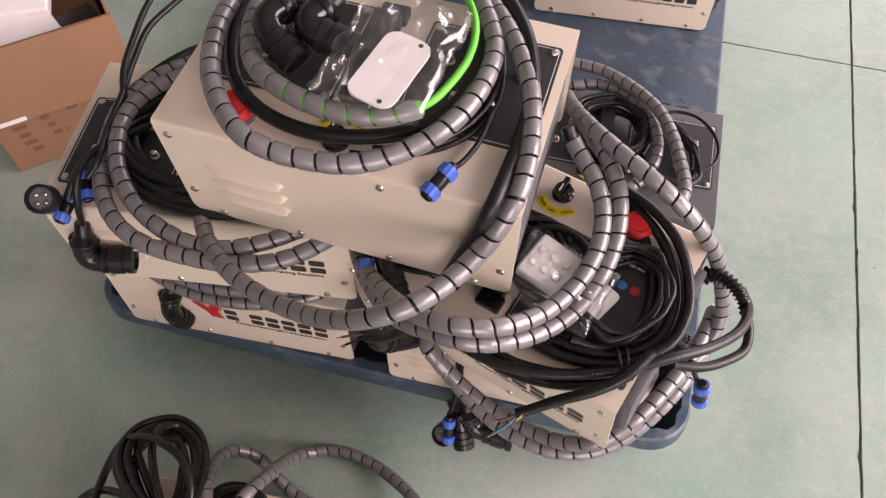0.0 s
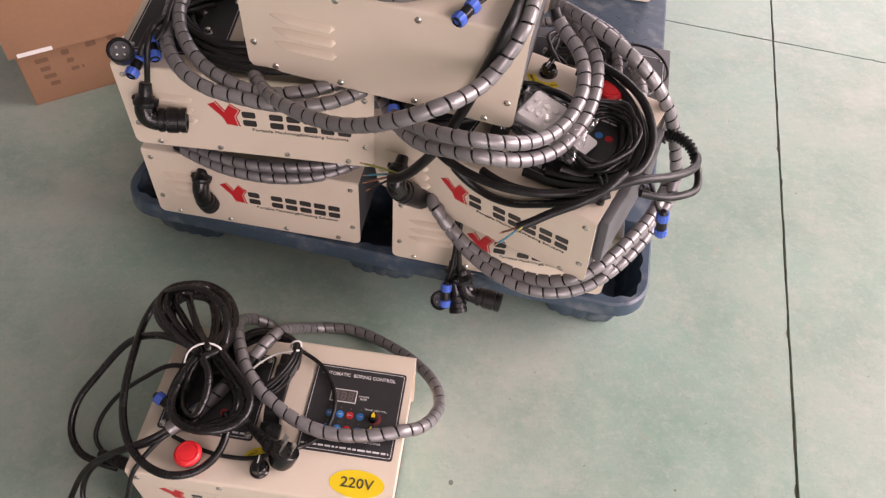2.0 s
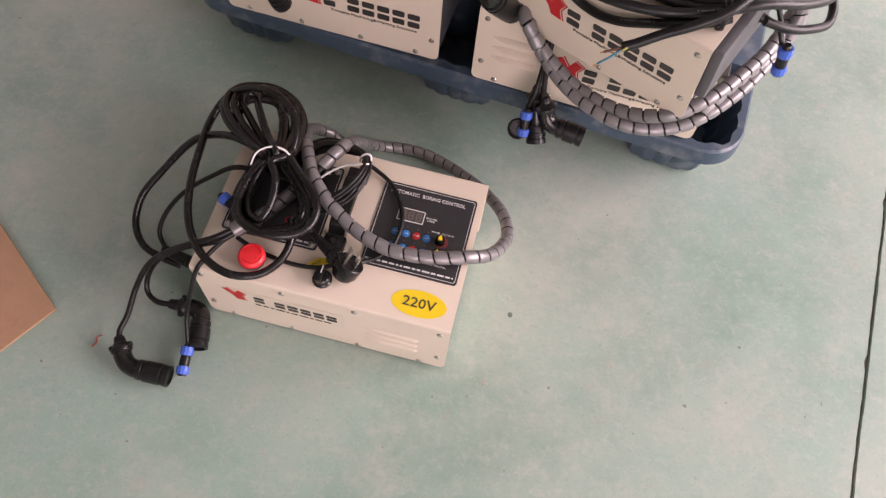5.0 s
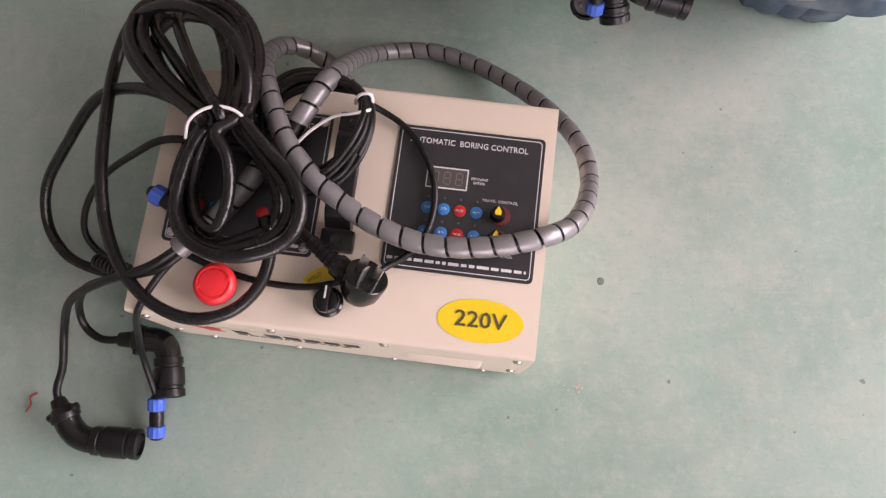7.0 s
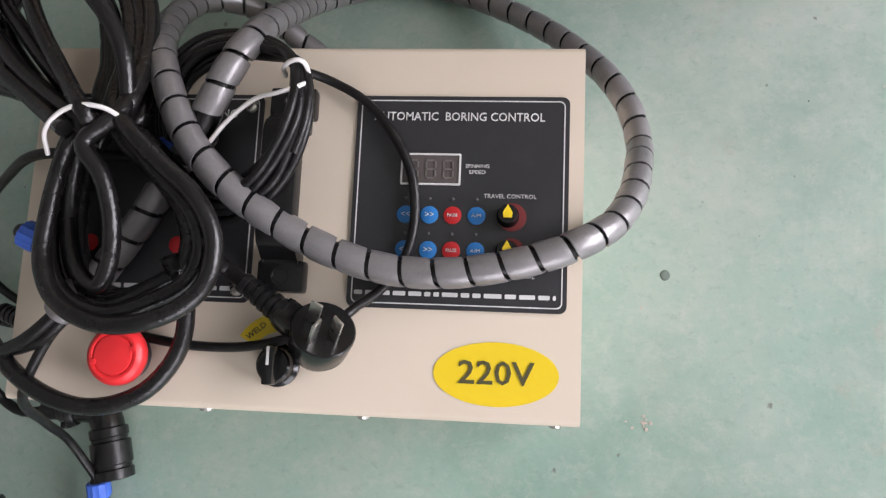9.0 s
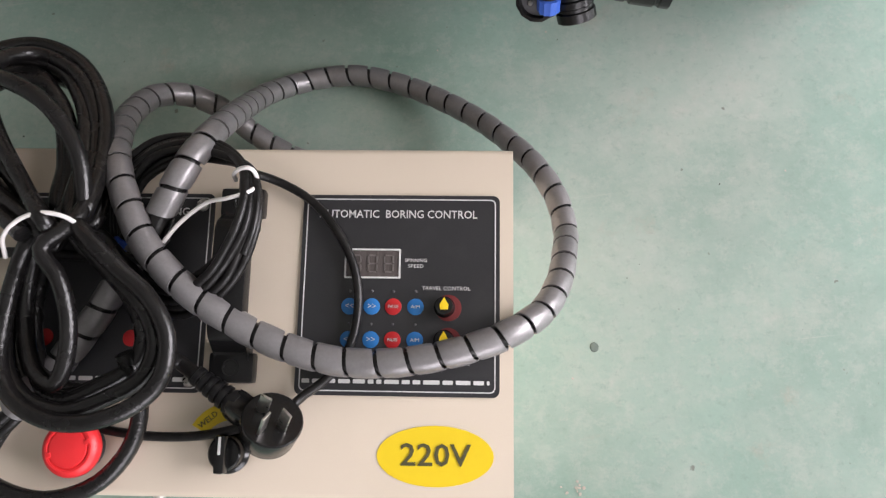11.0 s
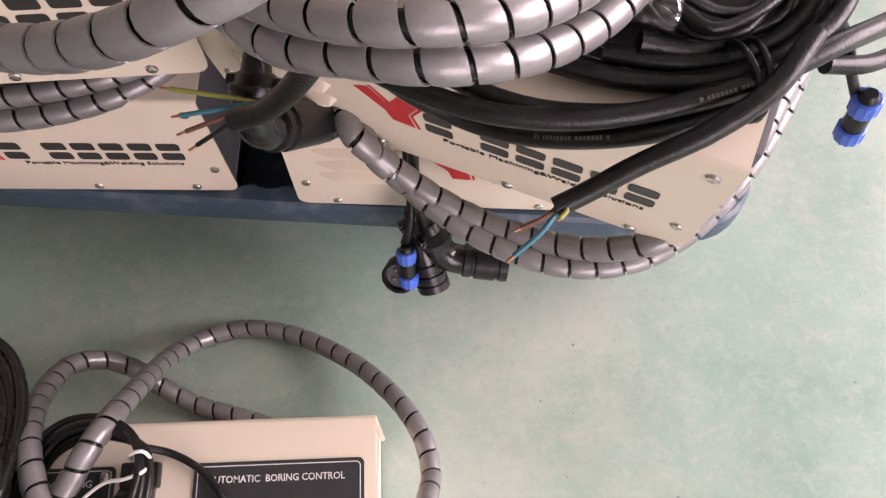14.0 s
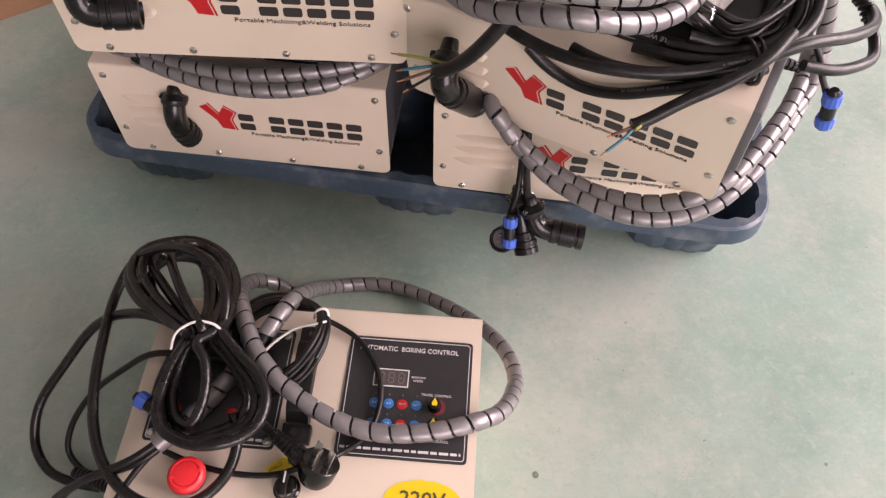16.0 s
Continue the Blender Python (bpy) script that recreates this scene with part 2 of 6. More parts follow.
# ---- cables and hoses ----
def spline(pts, step):
    """Points every step metres along a smooth line through pts."""
    P = np.array(pts, float)
    P = np.vstack([2 * P[0] - P[1], P, 2 * P[-1] - P[-2]])
    out = []
    for i in range(1, len(P) - 2):
        p0, p1, p2, p3 = P[i - 1:i + 3]
        d = [max(1e-4, np.linalg.norm(b - a)) ** 0.5 for a, b in ((p0, p1), (p1, p2), (p2, p3))]
        t0, t1 = 0, d[0]
        t2, t3 = t1 + d[1], t1 + d[1] + d[2]
        t = np.linspace(t1, t2, 24, endpoint=False)[:, None]
        a1 = (t1 - t) / (t1 - t0) * p0 + (t - t0) / (t1 - t0) * p1
        a2 = (t2 - t) / (t2 - t1) * p1 + (t - t1) / (t2 - t1) * p2
        a3 = (t3 - t) / (t3 - t2) * p2 + (t - t2) / (t3 - t2) * p3
        b1 = (t2 - t) / (t2 - t0) * a1 + (t - t0) / (t2 - t0) * a2
        b2 = (t3 - t) / (t3 - t1) * a2 + (t - t1) / (t3 - t1) * a3
        out.append((t2 - t) / (t2 - t1) * b1 + (t - t1) / (t2 - t1) * b2)
    out = np.vstack(out + [P[-2][None]])
    s = np.concatenate([[0], np.cumsum(np.linalg.norm(np.diff(out, axis=0), axis=1))])
    n = max(3, int(s[-1] / step) + 1)
    u = np.linspace(0, s[-1], n)
    return np.stack([np.interp(u, s, out[:, k]) for k in range(3)], 1)


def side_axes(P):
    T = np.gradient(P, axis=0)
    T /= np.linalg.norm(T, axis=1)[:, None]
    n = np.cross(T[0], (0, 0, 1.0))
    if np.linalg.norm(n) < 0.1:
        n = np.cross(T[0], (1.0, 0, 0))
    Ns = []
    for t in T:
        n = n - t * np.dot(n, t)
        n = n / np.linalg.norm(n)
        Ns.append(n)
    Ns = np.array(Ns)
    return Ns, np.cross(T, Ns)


def tube_data(P, radius, segs=10):
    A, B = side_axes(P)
    R = np.broadcast_to(np.asarray(radius, float), (len(P),))
    th = np.linspace(0, 2 * np.pi, segs, endpoint=False)
    ring = np.cos(th)[None, :, None] * A[:, None] + np.sin(th)[None, :, None] * B[:, None]
    V = (P[:, None] + ring * R[:, None, None]).reshape(-1, 3)
    F = [(i * segs + j, i * segs + (j + 1) % segs, (i + 1) * segs + (j + 1) % segs, (i + 1) * segs + j) for i in range(len(P) - 1) for j in range(segs)]
    F += [tuple(range(segs))[::-1], tuple(range((len(P) - 1) * segs, len(P) * segs))]
    return V, F


def tube(name, pts, radius, material, parent=None, label="", step=0.008, segs=10):
    V, F = tube_data(spline(pts, step), radius, segs)
    return data_part(name, V.tolist(), F, material, parent, label, 60)


def cable(name, pts, radius, label, category="cable", material=None, step=0.008, group="", segs=10):
    return tagged(tube(name, pts, radius, material or CABLE, None, "", step, segs), label, category, group)


def wrap_data(P, radius, pitch, share=0.865, segs=14):
    """A spiral-cut ribbon wound round the line P (spacing must be fine)."""
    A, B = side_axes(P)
    s = np.concatenate([[0], np.cumsum(np.linalg.norm(np.diff(P, axis=0), axis=1))])
    turns = (s[-1] - pitch) / pitch
    n = int(turns * segs)
    th = np.arange(n + 1) * 2 * np.pi / segs
    phi = th / (2 * np.pi) - 0.25
    turn = phi + 0.25 + 0.68 * np.sin(2 * np.pi * phi) / (2 * np.pi)      # the cut climbs mostly on the underside
    V = []
    for f, r in ((0.0, 0.86), (0.0, 0.97), (0.10, 1.0), (0.5 * share, 1.015), (share - 0.10, 1.0), (share, 0.97), (share, 0.86)):
        u = np.clip(pitch * (turn + f), 0, s[-1])
        c = np.stack([np.interp(u, s, P[:, k]) for k in range(3)], 1)
        a = np.stack([np.interp(u, s, A[:, k]) for k in range(3)], 1)
        b = np.stack([np.interp(u, s, B[:, k]) for k in range(3)], 1)
        V.append(c + radius * r * (np.cos(th)[:, None] * a + np.sin(th)[:, None] * b))
    k = len(V)
    V = np.stack(V, 1).reshape(-1, 3)
    F = [(i * k + j, i * k + j + 1, (i + 1) * k + j + 1, (i + 1) * k + j) for i in range(n) for j in range(k - 1)]
    return V, F


def hose(pts, label, radius=0.0106, pitch=0.0222, core=None, group="spiral-wrapped hoses"):
    P = spline(pts, 0.003)
    e = thing("spiral_wrapped_hose", Matrix.Translation(P[0]), label, "hose", group)
    P = P - P[0]
    V, F = wrap_data(P, radius, pitch)
    data_part("spiral_wrap", V.tolist(), F, SILVER, e, "", 40)
    V, F = tube_data(P[::4], radius * 0.72, 10)
    data_part("cable_core", V.tolist(), F, core or CABLE, e, "", 60)
    return e


def coil_points(centre, rx, ry, turns, rise, turn=0, jitter=0.006, seed=1, per=14, tilt=(0, 0)):
    rnd = random.Random(seed)
    pts = []
    ca, sa = math.cos(radians(turn)), math.sin(radians(turn))
    for i in range(int(turns * per) + 1):
        a = 2 * math.pi * i / per
        k = 1 + 0.09 * math.sin(i / per * 2.3 + seed) + rnd.uniform(-0.02, 0.02)
        x, y = rx * k * math.cos(a), ry * k * math.sin(a)
        x, y = x * ca - y * sa, x * sa + y * ca
        z = rise * (0.5 + 0.5 * math.sin(i / per * 1.9 + seed)) + rnd.uniform(-jitter, jitter) * 0.5
        pts.append((centre[0] + x + rnd.uniform(-jitter, jitter), centre[1] + y + rnd.uniform(-jitter, jitter), centre[2] + z + x * tilt[0] + y * tilt[1]))
    return pts


# ---- the hall ----
def slab(x0, x1, y0, y1, parent):
    """One floor slab in room axes, with crumbled edges along the saw cuts."""
    gap, rnd = 0.0027, random.Random(int(x0 * 7 + y0 * 3 + 50))
    x0, x1, y0, y1 = x0 + gap, x1 - gap, y0 + gap, y1 - gap
    pts = []
    for (ax, ay), (bx, by) in (((x0, y0), (x1, y0)), ((x1, y0), (x1, y1)), ((x1, y1), (x0, y1)), ((x0, y1), (x0, y0))):
        n = 420
        nx, ny = (by - ay), -(bx - ax)
        L = math.hypot(nx, ny)
        for i in range(n):
            t = i / n
            w = rnd.uniform(-0.0008, 0.0006) + 0.0012 * noise.noise((ax + (bx - ax) * t * 1.0 + t * 60, t * 40, 3.3))
            if rnd.random() < 0.03:
                w -= rnd.uniform(0.001, 0.004)
            pts.append((ax + (bx - ax) * t + nx / L * w, ay + (by - ay) * t + ny / L * w))
    bm = bmesh.new()
    top = [bm.verts.new(ROOM @ Vector((x, y, 0))) for x, y in pts]
    low = [bm.verts.new(ROOM @ Vector((x, y, -0.03))) for x, y in pts]
    n = len(pts)
    for i in range(n):
        bm.faces.new((low[i], low[(i + 1) % n], top[(i + 1) % n], top[i]))
    bm.faces.new(top)
    return part("floor_slab", bm, FLOOR, parent, smooth=False)


X0, X1, Y0, Y1, HIGH = -6.0, 4.2, -6.0, 6.0, 5.0
bm = bmesh.new()
add_box(bm, (X1 - X0 + 0.6, Y1 - Y0 + 0.6, 0.2), ((X0 + X1) / 2, (Y0 + Y1) / 2, -0.107), m=ROOM)
floor = tagged(part("floor", bm, JOINT, smooth=False), "worn pale green painted concrete floor with saw-cut joints", "floor", kind="structure")
for a in ((X0, 0, Y0, 0), (0, X1, Y0, 0), (X0, 0, 0, Y1), (0, X1, 0, Y1)):
    slab(*a, floor)


def wall(name, boxes, label):
    b = bmesh.new()
    for size, at in boxes:
        add_box(b, size, at, m=ROOM)
    return tagged(part(name, b, WALLPAINT, smooth=False), label, "wall", kind="structure")


# the walls with daylight have one long opening each
wall("wall_east", [((0.2, 12.4, 0.9), (X1 + 0.1, 0, 0.45)), ((0.2, 12.4, 1.4), (X1 + 0.1, 0, 4.3)), ((0.2, 2.9, 2.7), (X1 + 0.1, -4.55, 2.25)), ((0.2, 3.6, 2.7), (X1 + 0.1, 4.2, 2.25))], "pale painted hall wall with a long window opening")
wall("wall_north", [((10.2, 0.2, 1.3), (-0.9, Y1 + 0.1, 0.65)), ((10.2, 0.2, 1.1), (-0.9, Y1 + 0.1, 4.45)), ((4.6, 0.2, 2.6), (-3.7, Y1 + 0.1, 2.6)), ((0.8, 0.2, 2.6), (3.8, Y1 + 0.1, 2.6))], "pale painted hall wall with a long window opening")
wall("wall_west", [((0.2, 12.4, HIGH), (X0 - 0.1, 0, HIGH / 2))], "plain pale painted hall wall")
wall("wall_south", [((10.2, 0.2, 0.5), (-0.9, Y0 - 0.1, 0.25)), ((10.2, 0.2, 1.5), (-0.9, Y0 - 0.1, 4.25)), ((6.3, 0.2, 3.0), (-2.85, Y0 - 0.1, 2.0)), ((0.6, 0.2, 3.0), (3.9, Y0 - 0.1, 2.0))], "pale painted hall wall with a long window opening")
bm = bmesh.new()
add_box(bm, (10.6, 12.4, 0.2), (-0.9, 0, HIGH + 0.1), m=ROOM)
tagged(part("ceiling", bm, WALLPAINT, smooth=False), "plain pale hall ceiling", "ceiling", kind="structure")


# ---- pallet ----
DECK = 0.133
PW, PD = 1.05, 1.32


def pallet():
    ax = pose(0, 0, 0, 0, 0, -13)
    corner = Vector((0.411, 0.510, 0))                      # near right corner
    at = corner + ax @ Vector((-PW / 2, PD / 2, 0))
    e = thing("pallet", Matrix.Translation(at) @ ax, "dark blue-grey plastic nine-leg pallet with open scalloped leg cups", "pallet")
    xs = [-PW / 2, -PW / 6, PW / 6, PW / 2]
    ys = [-PD / 2, -PD / 6, PD / 6, PD / 2]
    bm = bmesh.new()
    n = 48
    legs = []
    for i in range(3):
        for j in range(3):
            x0, x1, y0, y1 = xs[i], xs[i + 1], ys[j], ys[j + 1]
            cw, cd = 0.188, 0.205
            cx = (x0 + 0.013 + cw / 2, (x0 + x1) / 2, x1 - 0.013 - cw / 2)[i]
            cy = (y0 + 0.016 + cd / 2, (y0 + y1) / 2, y1 - 0.016 - cd / 2)[j]
            cup, rim = [], []
            for k in range(n):
                a = 2 * math.pi * (k + 0.5) / n - math.pi
                c, s = math.cos(a), math.sin(a)
                q = (abs(c) ** 5 + abs(s) ** 5) ** -0.2
                w = 1 + 0.034 * math.cos(a * 16)
                cup.append((cx + cw / 2 * q * c * w, cy + cd / 2 * q * s * w))
                # the ray from the cup's middle to the cell's border
                t = min((x1 - cx) / c if c > 1e-9 else 9, (x0 - cx) / c if c < -1e-9 else 9, (y1 - cy) / s if s > 1e-9 else 9, (y0 - cy) / s if s < -1e-9 else 9)
                rim.append((cx + c * t, cy + s * t))
            for (px, py) in ((x0, y0), (x1, y0), (x1, y1), (x0, y1)):
                k = min(range(n), key=lambda q: (rim[q][0] - px) ** 2 + (rim[q][1] - py) ** 2)
                rim[k] = (px, py)
            R = []
            for (x, y) in rim:
                # round the pallet's outer corners
                ex, ey = abs(x) - (PW / 2 - 0.07), abs(y) - (PD / 2 - 0.07)
                if ex > 0 and ey > 0 and math.hypot(ex, ey) > 0.07:
                    f = 0.07 / math.hypot(ex, ey)
                    x, y = math.copysign(PW / 2 - 0.07 + ex * f, x), math.copysign(PD / 2 - 0.07 + ey * f, y)
                R.append(bm.verts.new((x, y, DECK)))
            C = [bm.verts.new((x, y, DECK)) for x, y in cup]
            for k in range(n):
                bm.faces.new((R[k], R[(k + 1) % n], C[(k + 1) % n], C[k]))
            legs.append((cx, cy, cup))
    bmesh.ops.remove_doubles(bm, verts=bm.verts, dist=0.0006)
    mouths = {(round(x, 4), round(y, 4)) for _, _, cup in legs for x, y in cup}
    edge = [ed for ed in bm.edges if len(ed.link_faces) == 1 and all(abs(v.co.x) > PW / 2 - 0.071 or abs(v.co.y) > PD / 2 - 0.071 for v in ed.verts)
            and not any((round(v.co.x, 4), round(v.co.y, 4)) in mouths for v in ed.verts)]
    for drop, out in ((0.004, 0.005), (0.030, 0.003)):
        r = bmesh.ops.extrude_edge_only(bm, edges=edge)
        vs = [g for g in r["geom"] if isinstance(g, bmesh.types.BMVert)]
        for v in vs:
            d = Vector((v.co.x / PW, v.co.y / PD, 0)).normalized()
            v.co += d * out - Vector((0, 0, drop))
        edge = [g for g in r["geom"] if isinstance(g, bmesh.types.BMEdge)]
    part("deck", bm, PALLET, e)
    # raised tread dashes on the deck
    rnd = random.Random(4)
    V, F = [], []
    row = 0
    y = -PD / 2 + 0.03
    while y < PD / 2 - 0.03:
        x = -PW / 2 + 0.03 + (row % 2) * 0.025
        while x < PW / 2 - 0.03:
            if not any(abs(x - cx) < 0.115 and abs(y - cy) < 0.12 for cx, cy, _ in legs):
                a = radians(40 if row % 2 else -40)
                dx, dy = 0.013 * math.cos(a), 0.013 * math.sin(a)
                wx, wy = -0.0022 * math.sin(a), 0.0022 * math.cos(a)
                b = len(V)
                V += [(x - dx, y - dy, DECK), (x + wx, y + wy, DECK), (x + dx, y + dy, DECK), (x - wx, y - wy, DECK), (x, y, DECK + 0.0011)]
                F += [(b, b + 3, b + 4), (b + 3, b + 2, b + 4), (b + 2, b + 1, b + 4), (b + 1, b, b + 4)]
            x += 0.05
        y += 0.025
        row += 1
    tagged(data_part("tread_pattern", V, F, PALLET, e), kind="stuff")
    for cx, cy, cup in legs:
        bm = bmesh.new()
        loops = []
        for z, k in ((DECK, 1.0), (DECK - 0.012, 0.97), (0.012, 0.78), (0.003, 0.74), (0.003, 0.02)):
            loops.append([bm.verts.new((cx + (x - cx) * k, cy + (y - cy) * k, z)) for x, y in cup])
        for a, b in zip(loops, loops[1:]):
            for k in range(n):
                bm.faces.new((a[k], a[(k + 1) % n], b[(k + 1) % n], b[k]))
        part("leg_cup", bm, PALLET, e)
    return e


pallet()

# ---- control units ----
W, D, H, FOOT = 0.40, 0.262, 0.166, 0.004


def screw_mesh():
    bm = bmesh.new()
    lathe(bm, [(0.0049, 0), (0.0049, 0.0007), (0.0042, 0.0021), (0.0021, 0.0029)], 12)
    for a in (0, 90):
        add_box(bm, (0.0056, 0.0009, 0.0007), (0, 0, 0.0026), m=pose(0, 0, 0, 0, 0, a + 20))
    me = bpy.data.meshes.new("screw")
    bm.to_mesh(me)
    bm.free()
    me.materials.append(STEEL)
    return me


SCREW = screw_mesh()


def on_front(u, z, off=0.0):
    """Local pose of something lying on the front face: u from the left edge, z over the shell's foot."""
    return pose(-W / 2 + u, -D / 2 - off, FOOT + z, 90, 0, 0)


def on_top(u, v, off=0.0, flip=False):
    m = pose(-W / 2 + u, -D / 2 + v, FOOT + H + off)
    return pose(0, 0, 0, 0, 0, 180) @ m if flip else m


def shell(e, paint):
    prof = [(-D / 2, 0.0)]
    r = 0.005
    for i in range(6):
        a = radians(180 - 90 * i / 5)
        prof.append((-D / 2 + r + r * math.cos(a), H - r + r * math.sin(a)))
    for i in range(6):
        a = radians(90 - 90 * i / 5)
        prof.append((D / 2 - r + r * math.cos(a), H - r + r * math.sin(a)))
    prof.append((D / 2, 0.0))
    t = 0.0016
    inner = [(max(-D / 2 + t, min(D / 2 - t, y)), min(z, H - t)) for y, z in prof]
    xs = [(-W / 2, 0.012), (-W / 2 + 0.0012, 0.0065), (-W / 2 + 0.005, 0.0016), (-W / 2 + 0.011, 0.0), (-W / 4, 0), (0, 0), (W / 4, 0), (W / 2 - 0.011, 0.0), (W / 2 - 0.005, 0.0016), (W / 2 - 0.0012, 0.0065), (W / 2, 0.012)]
    bm = bmesh.new()
    O = [[bm.verts.new((x, y, FOOT + max(z, lift))) for y, z in prof] for x, lift in xs]
    I = [[bm.verts.new((x, y, FOOT + max(z, lift))) for y, z in inner] for x, lift in xs]
    n = len(prof)
    for k in range(len(xs) - 1):
        for i in range(n - 1):
            bm.faces.new((O[k][i], O[k + 1][i], O[k + 1][i + 1], O[k][i + 1]))
            bm.faces.new((I[k][i], I[k][i + 1], I[k + 1][i + 1], I[k + 1][i]))
        for i in (0, n - 1):
            bm.faces.new((O[k][i], I[k][i], I[k + 1][i], O[k + 1][i]))
    for k in (0, len(xs) - 1):
        for i in range(n - 1):
            bm.faces.new((O[k][i], O[k][i + 1], I[k][i + 1], I[k][i]))
    return part("shell", bm, paint, e)


def louvre_mesh(length, h=0.0105, deep=0.0088):
    """A pressed ridge with a long taper at one end and a blunt one at the other."""
    bm = bmesh.new()
    nx, ny = 24, 7
    g = []
    for i in range(nx + 1):
        row = []
        for j in range(ny + 1):
            s, t = 2 * i / nx - 1, j / ny
            end = min(1.0, (s + 1) / 0.55) ** 0.8 * max(0.0, 1 - max(0.0, s) ** 12) ** 0.5
            wide = h * (0.30 + 0.70 * end)
            row.append(bm.verts.new((s * length / 2, (t - 0.5) * wide, deep * end * math.sin(math.pi * t ** 0.7) + 0.0002)))
        g.append(row)
    for i in range(nx):
        for j in range(ny):
            bm.faces.new((g[i][j], g[i + 1][j], g[i + 1][j + 1], g[i][j + 1]))
    return bm


def red_mark(e, m, s):
    """The red angular mark beside the name."""
    bm = bmesh.new()
    for poly in (((-0.53, 0.36), (-0.30, 0.48), (-0.03, 0.08), (0.17, 0.42), (0.46, 0.22), (0.29, -0.09), (0.37, -0.50), (-0.01, -0.46), (-0.11, -0.15)),
                 ((0.20, 0.50), (0.55, 0.24), (0.37, -0.09), (0.46, -0.50), (0.41, -0.51), (0.325, -0.09), (0.50, 0.23), (0.19, 0.45)),
                 ((-0.28, 0.54), (-0.23, 0.54), (0.02, 0.16), (-0.02, 0.12))):
        plate(bm, [(x * s, y * s) for x, y in poly], 0.0, 0.0003)
    part("red_mark", bm, RED, e, "red angular mark", smooth=False).matrix_local = m


def name_bars(e, m, width, h):
    """The maker's name as plain dark bars: a pair for each character."""
    step = width / 6.6
    for i in range(6):
        cx = -width / 2 + step * (i + 0.5 + (0.6 if i else 0))
        bm = bmesh.new()
        for dy in (-0.29, 0.29):
            plate(bm, [(cx + x, dy * h + y) for x, y in rounded(step * 0.80, h * 0.42, h * 0.10, 3)], 0, 0.0003)
        part("print_bar", bm, INK, e, "dark print bars" if not i else "", smooth=False).matrix_local = m


def text_bars(name, e, m, width, h, seed, material=None):
    rnd = random.Random(seed)
    bm = bmesh.new()
    x = -width / 2
    while x < width / 2:
        w = min(rnd.uniform(1.2, 4.0) * h, width / 2 - x)
        if w > h * 0.4:
            plate(bm, [(x + w / 2 + a, b) for a, b in rounded(w, h, h * 0.2, 2)], 0, 0.0003)
        x += w + h * 0.7
    tagged(part(name, bm, material or LINE, e, smooth=False), kind="stuff").matrix_local = m


def stop_button(e, m):
    bm = bmesh.new()
    lathe(bm, [(0.0168, 0), (0.0168, 0.002), (0.0155, 0.004), (0.013, 0.0045), (0.013, 0.014)], 28)
    part("button_collar", bm, DARKSIDE, e).matrix_local = m
    bm = bmesh.new()
    lathe(bm, [(0.013, 0.012), (0.0190, 0.0125), (0.0205, 0.0150), (0.0205, 0.0200), (0.0192, 0.0240), (0.0165, 0.0262), (0.0150, 0.0262), (0.0145, 0.0250), (0.0135, 0.0250), (0.0130, 0.0264), (0.006, 0.0272), (0.001, 0.0274)], 32)
    for a in (20, 200):
        add_box(bm, (0.004, 0.0035, 0.003), (0.0142, 0, 0.0256), m=pose(0, 0, 0, 0, 0, a), bevel=0.0006)
    part("stop_button", bm, REDCAP, e, "red mushroom emergency stop button").matrix_local = m @ Matrix.Diagonal((1, 1, 0.82, 1))


def selector(e, m, turn=0):
    bm = bmesh.new()
    lathe(bm, [(0.0148, 0), (0.0148, 0.003), (0.0125, 0.005), (0.0118, 0.013), (0.0105, 0.0145), (0.001, 0.0146)], 26)
    add_box(bm, (0.0075, 0.026, 0.012), (0, 0, 0.019), 0.002, m=pose(0, 0, 0, 0, 0, turn))
    k = part("selector_knob", bm, GLOSSY, e, "black selector knob with white pointer")
    k.matrix_local = m
    bm = bmesh.new()
    add_box(bm, (0.0018, 0.012, 0.0008), (0, 0.006, 0.0253), m=pose(0, 0, 0, 0, 0, turn))
    part("pointer", bm, LINE, k, smooth=False)


def arc_label(e, m):
    bm = bmesh.new()
    pts = []
    for r, rng in ((0.0335, range(0, 13)), (0.0205, range(12, -1, -1))):
        for i in rng:
            a = radians(30 + 120 * i / 12)
            pts.append((r * math.cos(a), r * math.sin(a)))
    plate(bm, pts, 0, 0.0003)
    lab = part("selector_label", bm, YELLOW, e, "yellow arc label with black words", smooth=False)
    lab.matrix_local = m
    for wd, a in (("WELD", 130), ("OFF", 90), ("BORE", 50)):
        lettering("label_word", wd, 0.0042, INK, lab, pose(0.027 * math.cos(radians(a)), 0.027 * math.sin(radians(a)), 0.0005, 0, 0, a - 90))


